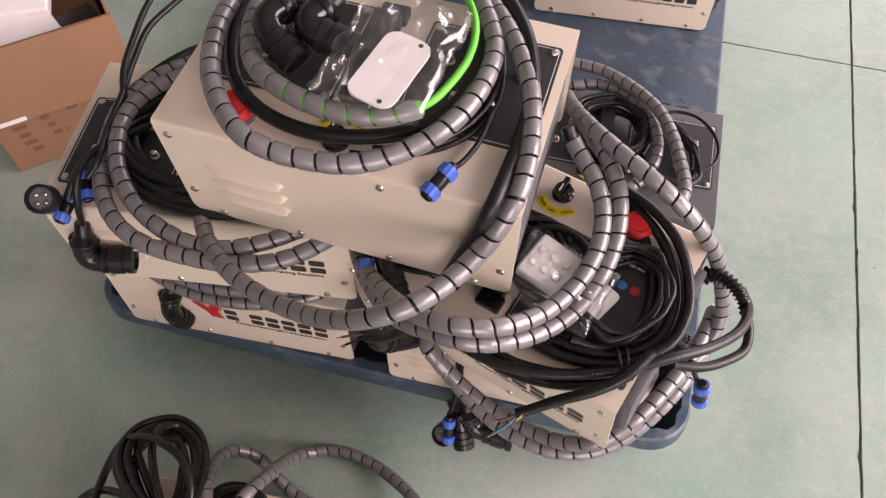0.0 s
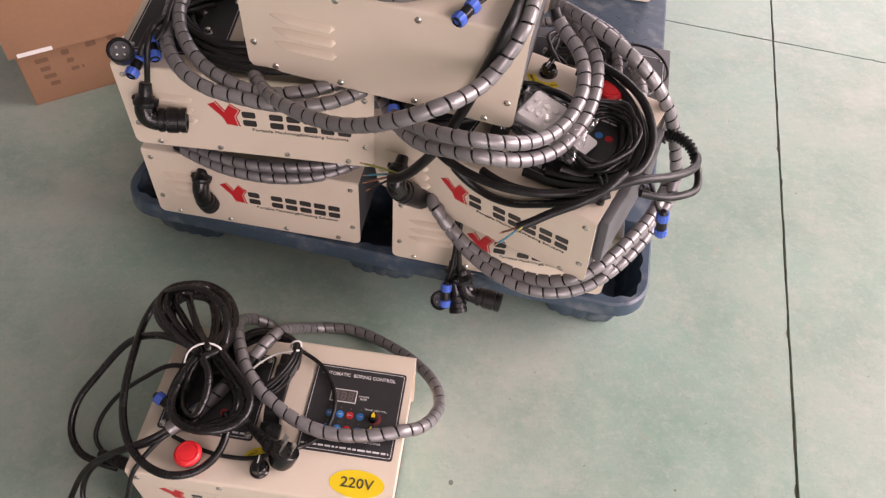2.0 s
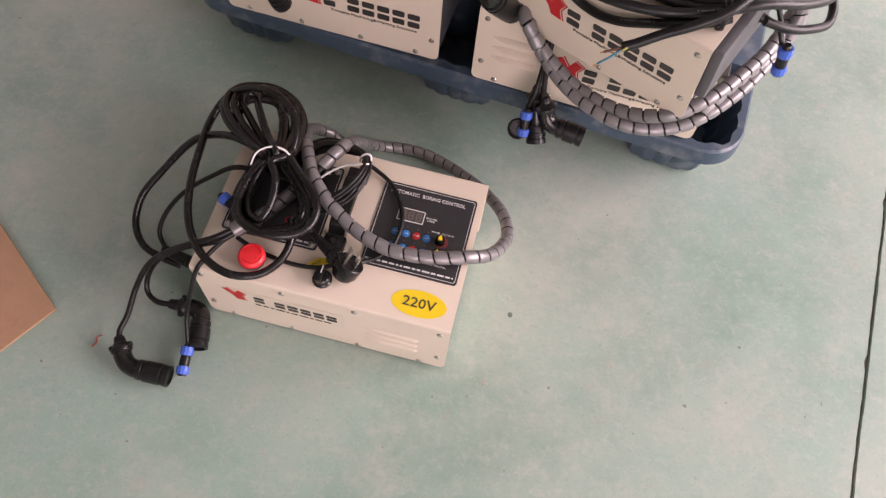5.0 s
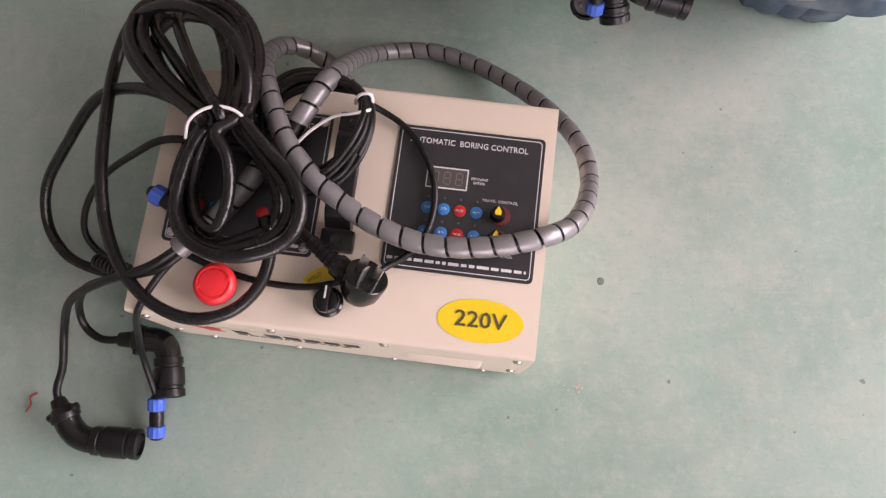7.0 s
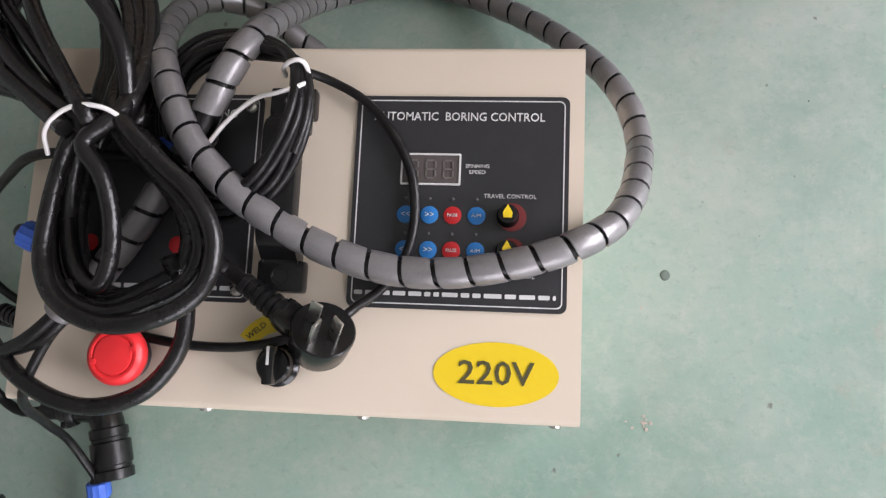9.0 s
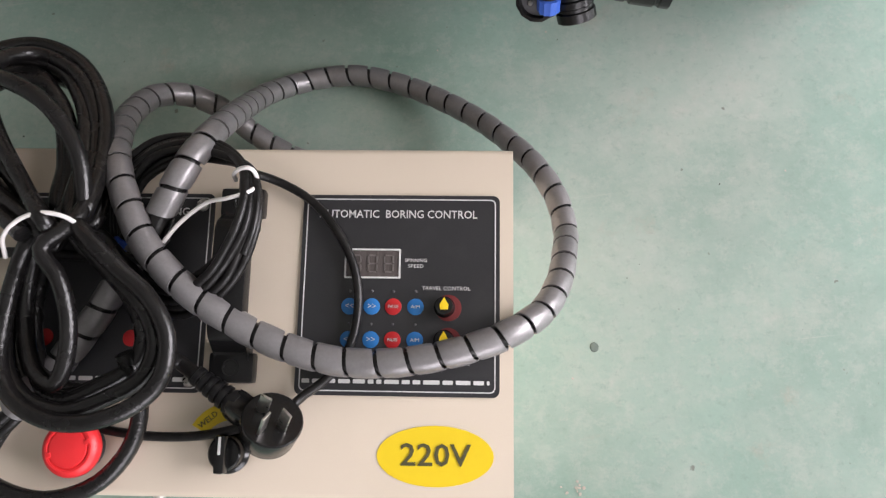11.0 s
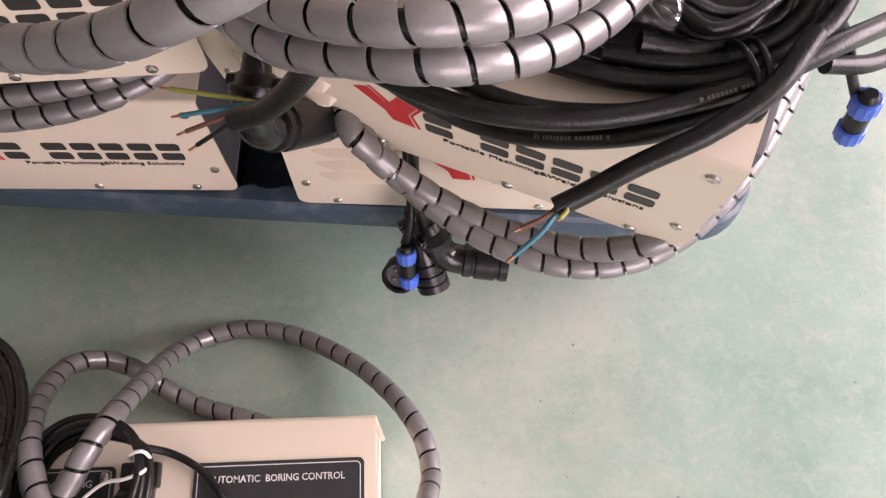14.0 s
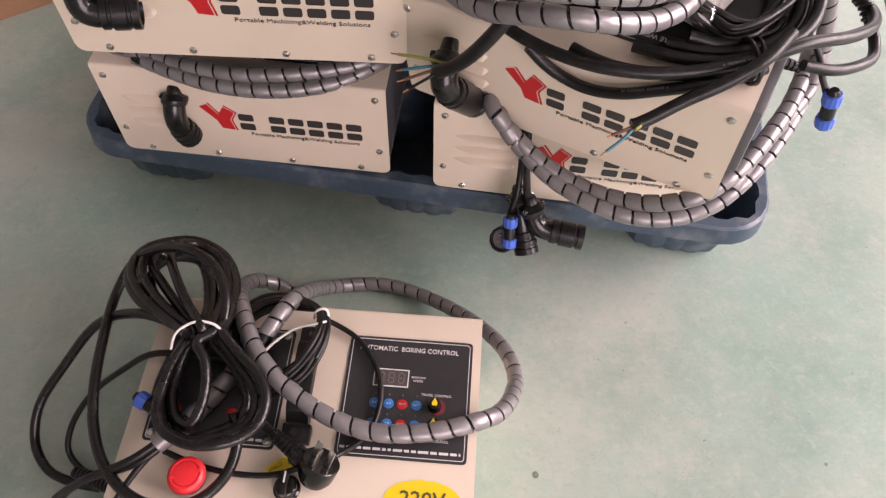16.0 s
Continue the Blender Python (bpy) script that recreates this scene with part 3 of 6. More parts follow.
def control_panel(e, flip, u0, u1, v0, v1, kind):
    w, h = u1 - u0, v1 - v0
    m = on_top((u0 + u1) / 2, (v0 + v1) / 2, 0.0, flip)
    bm = bmesh.new()
    plate(bm, rounded(w, h, 0.005), 0, 0.0016)
    p = part("control_panel", bm, PANEL, e, "charcoal film panel with white border and print", smooth=False)
    p.matrix_local = m
    Z = 0.0019
    bm = bmesh.new()
    plate(bm, rounded(w - 0.006, h - 0.006, 0.004), Z - 0.0003, Z, hole=rounded(w - 0.0076, h - 0.0076, 0.0034))
    part("border_line", bm, LINE, p, smooth=False)
    for sx in (-1, 1):
        for sy in (-1, 1):
            if kind != "boring":
                o = mesh_object("screw", SCREW, None, p)
                o.matrix_local = pose(sx * (w / 2 - 0.009), sy * (h / 2 - 0.009), Z)
    if kind == "boring":
        lettering("heading", "AUTOMATIC  BORING CONTROL", 0.0062, LINE, p, pose(-0.0022, h / 2 - 0.0152, Z), width=0.120)
        text_bars("maker_line", p, pose(-0.001, -h / 2 + 0.0103, Z), 0.137, 0.0030, 3)
        bm = bmesh.new()
        plate(bm, rounded(0.042, 0.0225, 0.0008, 2), 0, 0.0012, hole=rounded(0.0395, 0.020, 0.0006, 2))
        fr = part("display_frame", bm, LINE, p, "white display frame", smooth=False)
        fr.matrix_local = pose(-0.0204, h / 2 - 0.0532, Z)
        bm = bmesh.new()
        plate(bm, rounded(0.0395, 0.020, 0.0006, 2), 0, 0.0006)
        part("display", bm, mat("unlit_display", (0.10, 0.085, 0.08), 0.25, vary=0.15, bump=0), fr, smooth=False)
        SEG = mat("unlit_segments", (0.135, 0.12, 0.112), 0.4, vary=0.05, bump=0)
        for k in (-1, 0, 1):
            bm = bmesh.new()
            for y in (-0.0062, 0, 0.0062):
                add_box(bm, (0.0052, 0.0012, 0.0004), (0, y, 0))
            for x in (-0.0032, 0.0032):
                for y in (-0.0031, 0.0031):
                    add_box(bm, (0.0012, 0.0050, 0.0004), (x, y, 0))
            part("digit", bm, SEG, fr, smooth=False).matrix_local = Matrix.Translation((k * 0.0122, 0, 0.0009))
        lettering("caption", "SPINNING", 0.0026, LINE, p, pose(0.0120, h / 2 - 0.0505, Z), width=0.0165)
        lettering("caption", "SPEED", 0.0026, LINE, p, pose(0.0120, h / 2 - 0.0548, Z), width=0.0115)
        lettering("caption", "TRAVEL CONTROL", 0.0030, LINE, p, pose(0.0350, h / 2 - 0.0715, Z), width=0.036)
        lettering("caption", "SPINDLE CONTROL", 0.0030, LINE, p, pose(0.0350, h / 2 - 0.1265, Z), width=0.036)
        for r, yy in ((0, h / 2 - 0.0855), (1, h / 2 - 0.1100)):
            for k, (x, col, wd) in enumerate(((-0.0365, BLUEKEY, "<<"), (-0.0200, BLUEKEY, ">>"), (-0.0040, RED, "PAUSE"), (0.0125, BLUEKEY, "A/M"))):
                bm = bmesh.new()
                lathe(bm, [(0.0062, 0), (0.0062, 0.0004), (0.0058, 0.0006), (0.001, 0.0007)], 22)
                key = part("key", bm, col, p, "round film key with pale rim")
                key.matrix_local = pose(x, yy, Z)
                lettering("key_symbol", wd, 0.0046 if len(wd) == 2 else 0.0024, LINE, key, pose(0, 0, 0.0009), width={2: 0.006, 3: 0.0066, 5: 0.0072}[len(wd)])
                bm = bmesh.new()
                lathe(bm, [(0.0011, 0), (0.0011, 0.0006), (0.0004, 0.001)], 8)
                part("indicator", bm, DARKSIDE, p).matrix_local = pose(x, yy + 0.0115, Z)
            bm = bmesh.new()
            lathe(bm, [(0.0078, 0), (0.0078, 0.003), (0.0068, 0.0045), (0.0064, 0.011), (0.001, 0.0112)], 20)
            kn = part("dial_knob", bm, GLOSSY, p, "small black dial with yellow pointer")
            kn.matrix_local = pose(0.0340, yy, Z)
            bm = bmesh.new()
            lathe(bm, [(0.0098, 0), (0.0098, 0.0004), (0.0090, 0.0006), (0.001, 0.0006)], 24)
            part("dial_ring", bm, DARKRED, p, "dull red ring under the dial").matrix_local = pose(0.0368, yy - 0.0004, Z)
            bm = bmesh.new()
            plate(bm, [(-0.0028, -0.003), (0.0028, -0.003), (0.0032, 0.0004), (0, 0.0060), (-0.0032, 0.0004)], 0.0112, 0.0136)
            part("dial_pointer", bm, YELLOW, kn, "yellow pointer", smooth=False)
    else:
        if kind == "welding":
            lettering("heading", "AUTOMATIC BORE WELDING", 0.0062, LINE, p, pose(0, h / 2 - 0.0145, Z), width=0.112)
            text_bars("maker_line", p, pose(0, -h / 2 + 0.0095, Z), 0.137, 0.0032, 5)
            for x, y, col in ((0.037, 0.012, BLUEKEY), (0.020, 0.012, BLUEKEY), (-0.045, -0.036, RED), (-0.028, -0.036, BLUEKEY), (0.020, -0.036, RED), (0.037, -0.036, BLUEKEY)):
                bm = bmesh.new()
                lathe(bm, [(0.0062, 0), (0.0062, 0.0004), (0.0058, 0.0006), (0.001, 0.0007)], 22)
                part("key", bm, col, p, "round film key").matrix_local = pose(x, y, Z)
        for x, y in () if kind == "welding" else ((-0.04, 0.02), (0.0, 0.02), (0.04, 0.02), (-0.02, -0.03), (0.02, -0.03)):
            bm = bmesh.new()
            lathe(bm, [(0.0062, 0), (0.0062, 0.002), (0.0042, 0.0026), (0.0042, 0.009), (0.0030, 0.010), (0.0008, 0.010)], 12)
            part("panel_bolt", bm, STEEL, p, "bright metal bolt").matrix_local = pose(x, y, Z)
    return p


def carry_handle(e, flip, u=0.196, v0=0.083, v1=0.224):
    m = on_top(u, (v0 + v1) / 2, 0, flip)
    L = v1 - v0
    side = [(-L / 2, 0), (-L / 2, 0.011), (-L / 2 + 0.020, 0.013), (-L / 2 + 0.027, 0.031), (-L / 2 + 0.034, 0.035), (L / 2 - 0.034, 0.035), (L / 2 - 0.027, 0.031), (L / 2 - 0.020, 0.013), (L / 2, 0.011), (L / 2, 0),
            (L / 2 - 0.030, 0), (L / 2 - 0.036, 0.020), (L / 2 - 0.042, 0.024), (-L / 2 + 0.042, 0.024), (-L / 2 + 0.036, 0.020), (-L / 2 + 0.030, 0)]
    bm = bmesh.new()
    plate(bm, side, -0.0125, 0.0125, Matrix(((0, 0, 1, 0), (1, 0, 0, 0), (0, 1, 0, 0), (0, 0, 0, 1))))
    bmesh.ops.bevel(bm, geom=list(bm.edges), offset=0.0026, segments=2, affect="EDGES", profile=0.6)
    for s in (-1, 1):
        add_box(bm, (0.033, 0.022, 0.013), (0, s * (L / 2 - 0.009), 0.0065), 0.003)
    part("carry_handle", bm, BLACK, e, "black moulded carry handle").matrix_local = m
    for s in (-1, 1):
        bm = bmesh.new()
        lathe(bm, [(0.0062, 0.0), (0.0062, 0.0010), (0.0050, 0.0010), (0.0046, 0.0002), (0.001, 0.0002)], 16)
        part("screw_recess", bm, GLOSSY, e).matrix_local = m @ pose(0, s * (L / 2 - 0.009), 0.0130)


def control_unit(m, label, style, flip, kinds=("welding", "boring"), paint=None, cover=True):
    e = thing("control_unit", m, label, "control unit", "cream machine control units")
    shell(e, paint or CREAM)
    bm = bmesh.new()
    add_box(bm, (W - 0.008, D - 0.006, 0.004), (0, 0, FOOT + 0.005), 0.001)
    part("base_plate", bm, DARKSIDE, e)
    for s in (-1, 1):
        bm = bmesh.new()
        add_box(bm, (0.004, D - 0.005, H - 0.008), (s * (W / 2 - 0.007), 0, FOOT + H / 2), 0.001)
        if style == "front" and s == 1:
            part("side_panel", bm, CREAM, e)
        else:
            part("side_panel", bm, DARKSIDE, e, "dark grey plastic side panel")
    if cover:
        bm = bmesh.new()
        add_box(bm, (0.016, D - 0.055, H - 0.055), ((1 if flip else -1) * (W / 2 + 0.003), 0.0, FOOT + H / 2), 0.005)
        part("side_cover", bm, DARKSIDE, e, "dark grey raised side cover")
    for sx in (-1, 1):
        for sy in (-1, 1):
            bm = bmesh.new()
            lathe(bm, [(0.010, 0), (0.012, FOOT + 0.004)], 14, pose(sx * (W / 2 - 0.03), sy * (D / 2 - 0.03), 0))
            part("foot", bm, BLACK, e)
    spots = [(0.042, 0.009), (0.142, 0.009), (0.254, 0.009), (0.357, 0.009), (0.014, 0.047), (0.386, 0.047), (0.015, 0.148), (0.385, 0.148)]
    if style != "rear":
        spots += [(0.142, 0.152), (0.254, 0.152)]
    for u, z in spots:
        o = mesh_object("screw", SCREW, None, e)
        o.matrix_local = on_front(u, z, 0.0)
    if style == "rear":
        for k in range(3):
            part("louvre", louvre_mesh(0.085), CREAM, e).matrix_local = on_front(0.072, 0.066 + k * 0.023, 0.0)
        red_mark(e, on_front(0.162, 0.088, 0.0004), 0.048)
        name_bars(e, on_front(0.276, 0.082, 0.0004), 0.180, 0.031)
        lettering("tagline", "Portable Machining&Welding Solutions", 0.0062, INK, e, on_front(0.280, 0.0590, 0.0006), width=0.156)
    elif style == "front":
        for k in range(3):
            part("louvre", louvre_mesh(0.088, 0.0100, 0.0036), CREAM, e).matrix_local = on_front(0.310, 0.052 + k * 0.023, 0.0)
        bm = bmesh.new()
        plate(bm, rounded(0.200, 0.052, 0.001, 2), 0, 0.0003)
        part("name_sticker", bm, CREAM, e, "cream name sticker", smooth=False).matrix_local = on_front(0.135, 0.096, 0.0002)
        red_mark(e, on_front(0.060, 0.101, 0.0007), 0.036)
        name_bars(e, on_front(0.157, 0.098, 0.0007), 0.138, 0.020)
        text_bars("tagline", e, on_front(0.152, 0.078, 0.0007), 0.125, 0.0040, 9, INK)
    else:
        for k in range(3):
            part("louvre", louvre_mesh(0.094, 0.0115, 0.0100), CREAM, e).matrix_local = on_front(0.092, 0.056 + k * 0.024, 0.0)
    control_panel(e, flip, 0.2403, 0.3898, 0.0735, 0.2241, kinds[1])
    control_panel(e, flip, 0.0215, 0.1715, 0.0735, 0.2241, kinds[0])
    carry_handle(e, flip)
    stop_button(e, on_top(0.088, 0.034, 0, flip))
    selector(e, on_top(0.196, 0.032, 0, flip), 0)
    arc_label(e, on_top(0.196, 0.034, 0.0002, flip))
    return e


def placed(corner, rz, rx=0, ry=0, side=1):
    """Pose of a unit whose shell's lower front corner (side 1: right, -1: left) stands at the given place."""
    r = pose(0, 0, 0, 0, 0, rz) @ pose(0, 0, 0, rx, ry, 0)
    return Matrix.Translation(Vector(corner) - r @ Vector((side * W / 2, -D / 2, FOOT))) @ r


UA = pose(-0.231, 0.273, 0, 0, 0, -7.7)
UB = placed((-0.127, 0.643, DECK + FOOT), -10.0)
UC = pose(-0.2863, 0.7757, 0.3664, 2.1, 0.95, -4.7)
UD = placed((-0.065, 0.618, DECK + FOOT), -11.5, side=-1)
UE = pose(0.146, 0.653, 0.326, 9.1, -1.7, -32.1)
UF = pose(-0.0518, 0.7121, 0.5601, 4.6, 1.5, -15.4)
UG = placed((0.601, 1.515, DECK + FOOT), -9.6)
UH = pose(0.295, 0.995, DECK, 0, 0, -13)

unit_a = control_unit(UA, "cream steel control unit on the floor, with 220V sticker", "front", False)
control_unit(UB, "cream steel control unit on the pallet, under another one", "rear", True, cover=False)
control_unit(UC, "cream steel control unit resting tilted on hoses over another unit", "rear", True, ("welding", "plain"))
control_unit(UD, "cream steel control unit on the pallet, partly hidden by hoses", "rear", True)
control_unit(UE, "cream steel control unit tipped forward and heaped with cables", "rear", True)
control_unit(UF, "cream steel control unit on top of the heap with three louvres", "plain", False, ("plain", "plain"))
control_unit(UG, "cream steel control unit at the far end of the pallet", "rear", True)
control_unit(UH, "dark grey control unit behind the stack, under coiled hoses", "rear", False, ("plain", "plain"), DARKSIDE)

# the yellow voltage sticker
bm = bmesh.new()
plate(bm, [(0.0418 * math.cos(2 * math.pi * i / 40), 0.0212 * math.sin(2 * math.pi * i / 40)) for i in range(40)], 0, 0.0003)
stick = part("voltage_sticker", bm, YELLOW, unit_a, "yellow oval sticker with black lettering", smooth=False)
stick.matrix_local = on_top(0.344, 0.032, 0.0002)
lettering("sticker_lettering", "220V", 0.0158, OLIVEINK, stick, pose(0, 0.0, 0.0006), width=0.0505)


# ---- lines of the hoses and cables ----
TOP_LOOP = [(-0.189, 0.848, 0.754), (-0.21, 0.799, 0.755), (-0.216, 0.736, 0.765), (-0.214, 0.689, 0.77), (-0.208, 0.649, 0.768), (-0.189, 0.605, 0.765), (-0.163, 0.573, 0.76), (-0.135, 0.562, 0.752), (-0.1, 0.557, 0.745), (-0.059, 0.556, 0.742), (-0.017, 0.567, 0.745), (0.021, 0.589, 0.75), (0.05, 0.621, 0.755), (0.071, 0.668, 0.755), (0.079, 0.713, 0.757), (0.07, 0.76, 0.76), (0.055, 0.804, 0.76), (0.022, 0.871, 0.75), (-0.042, 0.917, 0.745), (-0.112, 0.921, 0.745), (-0.163, 0.888, 0.75)]
TOP_INNER = [(-0.128, 0.841, 0.76), (-0.166, 0.801, 0.765), (-0.177, 0.743, 0.772), (-0.173, 0.685, 0.775), (-0.16, 0.651, 0.775), (-0.133, 0.624, 0.775), (-0.103, 0.607, 0.772), (-0.072, 0.596, 0.77), (-0.039, 0.592, 0.77), (-0.006, 0.597, 0.772), (0.01, 0.605, 0.772)]
TOP_GREEN = [(0.002, 0.601, 0.772), (0.017, 0.611, 0.773), (0.036, 0.637, 0.775), (0.051, 0.669, 0.776), (0.058, 0.705, 0.778), (0.055, 0.739, 0.78), (0.041, 0.777, 0.78), (0.011, 0.831, 0.77)]
TOP_BLACK = [(-0.162, 0.878, 0.742), (-0.194, 0.809, 0.748), (-0.206, 0.753, 0.748), (-0.199, 0.689, 0.748), (-0.178, 0.643, 0.748), (-0.148, 0.615, 0.745), (-0.106, 0.597, 0.742), (-0.064, 0.593, 0.74), (-0.019, 0.598, 0.74), (0.014, 0.611, 0.742), (0.042, 0.64, 0.745), (0.061, 0.689, 0.747), (0.067, 0.74, 0.75), (0.057, 0.79, 0.752), (0.03, 0.841, 0.752), (-0.019, 0.881, 0.75)]
FRONT_HOSE = [(0.029, 0.857, 0.752), (0.061, 0.809, 0.755), (0.086, 0.758, 0.757), (0.104, 0.707, 0.756), (0.115, 0.662, 0.749), (0.117, 0.62, 0.738), (0.112, 0.575, 0.731), (0.101, 0.537, 0.721), (0.084, 0.517, 0.695), (0.061, 0.501, 0.665), (0.033, 0.474, 0.658), (0.001, 0.448, 0.66), (-0.037, 0.441, 0.647), (-0.079, 0.452, 0.621), (-0.124, 0.475, 0.595), (-0.167, 0.501, 0.58), (-0.205, 0.529, 0.572), (-0.239, 0.567, 0.561), (-0.266, 0.612, 0.55), (-0.278, 0.657, 0.546), (-0.269, 0.697, 0.546), (-0.241, 0.731, 0.547)]
FRONT_CABLE = [(0.056, 0.861, 0.75), (0.085, 0.812, 0.755), (0.106, 0.759, 0.758), (0.116, 0.713, 0.758), (0.118, 0.662, 0.75), (0.109, 0.613, 0.735), (0.093, 0.565, 0.729), (0.076, 0.519, 0.725), (0.054, 0.53, 0.642), (0.03, 0.529, 0.575), (0.004, 0.514, 0.53), (-0.024, 0.511, 0.49), (-0.048, 0.522, 0.455), (-0.068, 0.529, 0.44)]
C_LOOP_A = [(-0.101, 0.615, 0.546), (-0.129, 0.593, 0.545), (-0.164, 0.574, 0.545), (-0.203, 0.566, 0.545), (-0.244, 0.566, 0.547), (-0.285, 0.573, 0.55), (-0.326, 0.583, 0.554), (-0.361, 0.602, 0.56), (-0.39, 0.637, 0.564), (-0.409, 0.682, 0.564), (-0.419, 0.742, 0.562), (-0.418, 0.804, 0.562), (-0.399, 0.848, 0.562), (-0.363, 0.882, 0.562), (-0.319, 0.903, 0.562), (-0.263, 0.904, 0.557)]
C_LOOP_B = [(-0.13, 0.628, 0.547), (-0.162, 0.608, 0.549), (-0.197, 0.592, 0.55), (-0.236, 0.584, 0.55), (-0.274, 0.588, 0.552), (-0.311, 0.604, 0.556), (-0.348, 0.631, 0.562), (-0.374, 0.665, 0.569), (-0.393, 0.707, 0.574), (-0.4, 0.753, 0.577), (-0.394, 0.795, 0.577), (-0.372, 0.828, 0.577), (-0.339, 0.851, 0.577), (-0.3, 0.863, 0.572)]
B_HOSE_A = [(-0.484, 0.727, 0.318), (-0.433, 0.71, 0.318), (-0.381, 0.684, 0.318), (-0.317, 0.669, 0.316), (-0.235, 0.669, 0.315), (-0.164, 0.681, 0.316), (-0.115, 0.706, 0.318), (-0.086, 0.734, 0.32)]
B_HOSE_B = [(-0.456, 0.714, 0.312), (-0.403, 0.683, 0.311), (-0.353, 0.663, 0.307), (-0.295, 0.654, 0.302), (-0.234, 0.656, 0.3), (-0.179, 0.667, 0.304), (-0.134, 0.689, 0.311), (-0.095, 0.721, 0.312)]
E_LOOP_A = [(-0.071, 0.58, 0.528), (-0.049, 0.543, 0.547), (-0.022, 0.508, 0.565), (0.011, 0.481, 0.579), (0.049, 0.468, 0.585), (0.09, 0.473, 0.577), (0.13, 0.495, 0.561), (0.165, 0.525, 0.552), (0.193, 0.559, 0.555), (0.211, 0.596, 0.567), (0.216, 0.634, 0.579), (0.209, 0.67, 0.589), (0.195, 0.7, 0.595), (0.183, 0.722, 0.603), (0.175, 0.734, 0.62)]
E_LOOP_B = [(-0.024, 0.503, 0.541), (0.016, 0.478, 0.554), (0.055, 0.464, 0.559), (0.095, 0.469, 0.549), (0.136, 0.489, 0.534), (0.173, 0.516, 0.528), (0.203, 0.547, 0.536), (0.224, 0.582, 0.551), (0.236, 0.62, 0.566), (0.238, 0.66, 0.579), (0.229, 0.698, 0.589), (0.214, 0.736, 0.592), (0.201, 0.781, 0.581), (0.193, 0.835, 0.56)]
E_LOOP_C = [(0.19, 0.872, 0.54), (0.192, 0.807, 0.577), (0.206, 0.751, 0.601), (0.233, 0.707, 0.608), (0.268, 0.673, 0.601), (0.303, 0.649, 0.583), (0.337, 0.633, 0.552), (0.37, 0.627, 0.502), (0.398, 0.625, 0.435), (0.413, 0.614, 0.376), (0.404, 0.59, 0.342), (0.375, 0.56, 0.328), (0.34, 0.527, 0.319), (0.308, 0.496, 0.307), (0.281, 0.468, 0.29)]
D_HOSE_A = [(0.004, 0.568, 0.342), (0.028, 0.552, 0.315), (0.059, 0.53, 0.292), (0.101, 0.503, 0.277), (0.148, 0.476, 0.277), (0.195, 0.454, 0.292), (0.237, 0.448, 0.312), (0.274, 0.465, 0.324), (0.309, 0.494, 0.329), (0.341, 0.527, 0.333), (0.371, 0.562, 0.338), (0.396, 0.601, 0.348), (0.416, 0.642, 0.362)]
D_HOSE_B = [(0.015, 0.563, 0.327), (0.043, 0.539, 0.296), (0.078, 0.507, 0.277), (0.122, 0.474, 0.27), (0.171, 0.452, 0.268), (0.22, 0.447, 0.271), (0.266, 0.459, 0.277), (0.306, 0.483, 0.289), (0.342, 0.514, 0.301), (0.375, 0.551, 0.313), (0.405, 0.592, 0.323), (0.432, 0.638, 0.332)]
H_LOOP_A = [(0.19, 1.138, 0.33), (0.24, 1.111, 0.335), (0.291, 1.111, 0.337), (0.338, 1.079, 0.338), (0.37, 1.032, 0.34), (0.377, 0.97, 0.342), (0.364, 0.921, 0.34), (0.332, 0.881, 0.335), (0.291, 0.864, 0.325)]
H_LOOP_B = [(0.178, 1.161, 0.35), (0.24, 1.15, 0.352), (0.294, 1.128, 0.355), (0.344, 1.08, 0.36), (0.38, 1.021, 0.365), (0.394, 0.957, 0.37), (0.397, 0.891, 0.375), (0.394, 0.835, 0.38), (0.373, 0.79, 0.38)]
H_THIN = [(0.376, 1.04, 0.325), (0.423, 1.055, 0.328), (0.459, 1.039, 0.331), (0.479, 1.001, 0.333), (0.481, 0.958, 0.333), (0.467, 0.929, 0.331), (0.436, 0.918, 0.329), (0.4, 0.925, 0.325)]
A_HOSE = [(-0.288, 0.335, 0.198), (-0.274, 0.356, 0.203), (-0.259, 0.381, 0.203), (-0.247, 0.404, 0.192), (-0.239, 0.438, 0.15), (-0.236, 0.47, 0.1), (-0.226, 0.5, 0.055), (-0.204, 0.52, 0.025), (-0.175, 0.528, 0.014), (-0.143, 0.526, 0.013), (-0.107, 0.513, 0.014), (-0.071, 0.491, 0.02), (-0.031, 0.456, 0.035), (-0.005, 0.423, 0.052), (0.015, 0.388, 0.07), (0.026, 0.355, 0.082), (0.027, 0.321, 0.095), (0.021, 0.303, 0.115), (0.01, 0.276, 0.14), (-0.01, 0.25, 0.165), (-0.038, 0.235, 0.184), (-0.064, 0.228, 0.188), (-0.097, 0.224, 0.189), (-0.128, 0.224, 0.19), (-0.16, 0.229, 0.191), (-0.19, 0.24, 0.194), (-0.22, 0.257, 0.198), (-0.245, 0.276, 0.203), (-0.268, 0.299, 0.208), (-0.287, 0.326, 0.21), (-0.299, 0.355, 0.207), (-0.311, 0.391, 0.196), (-0.323, 0.428, 0.165), (-0.329, 0.466, 0.125), (-0.320, 0.495, 0.090), (-0.297, 0.501, 0.068), (-0.273, 0.492, 0.048), (-0.248, 0.470, 0.028), (-0.214, 0.447, 0.014), (-0.173, 0.428, 0.013), (-0.132, 0.407, 0.013), (-0.08, 0.363, 0.13), (-0.048, 0.337, 0.13)]
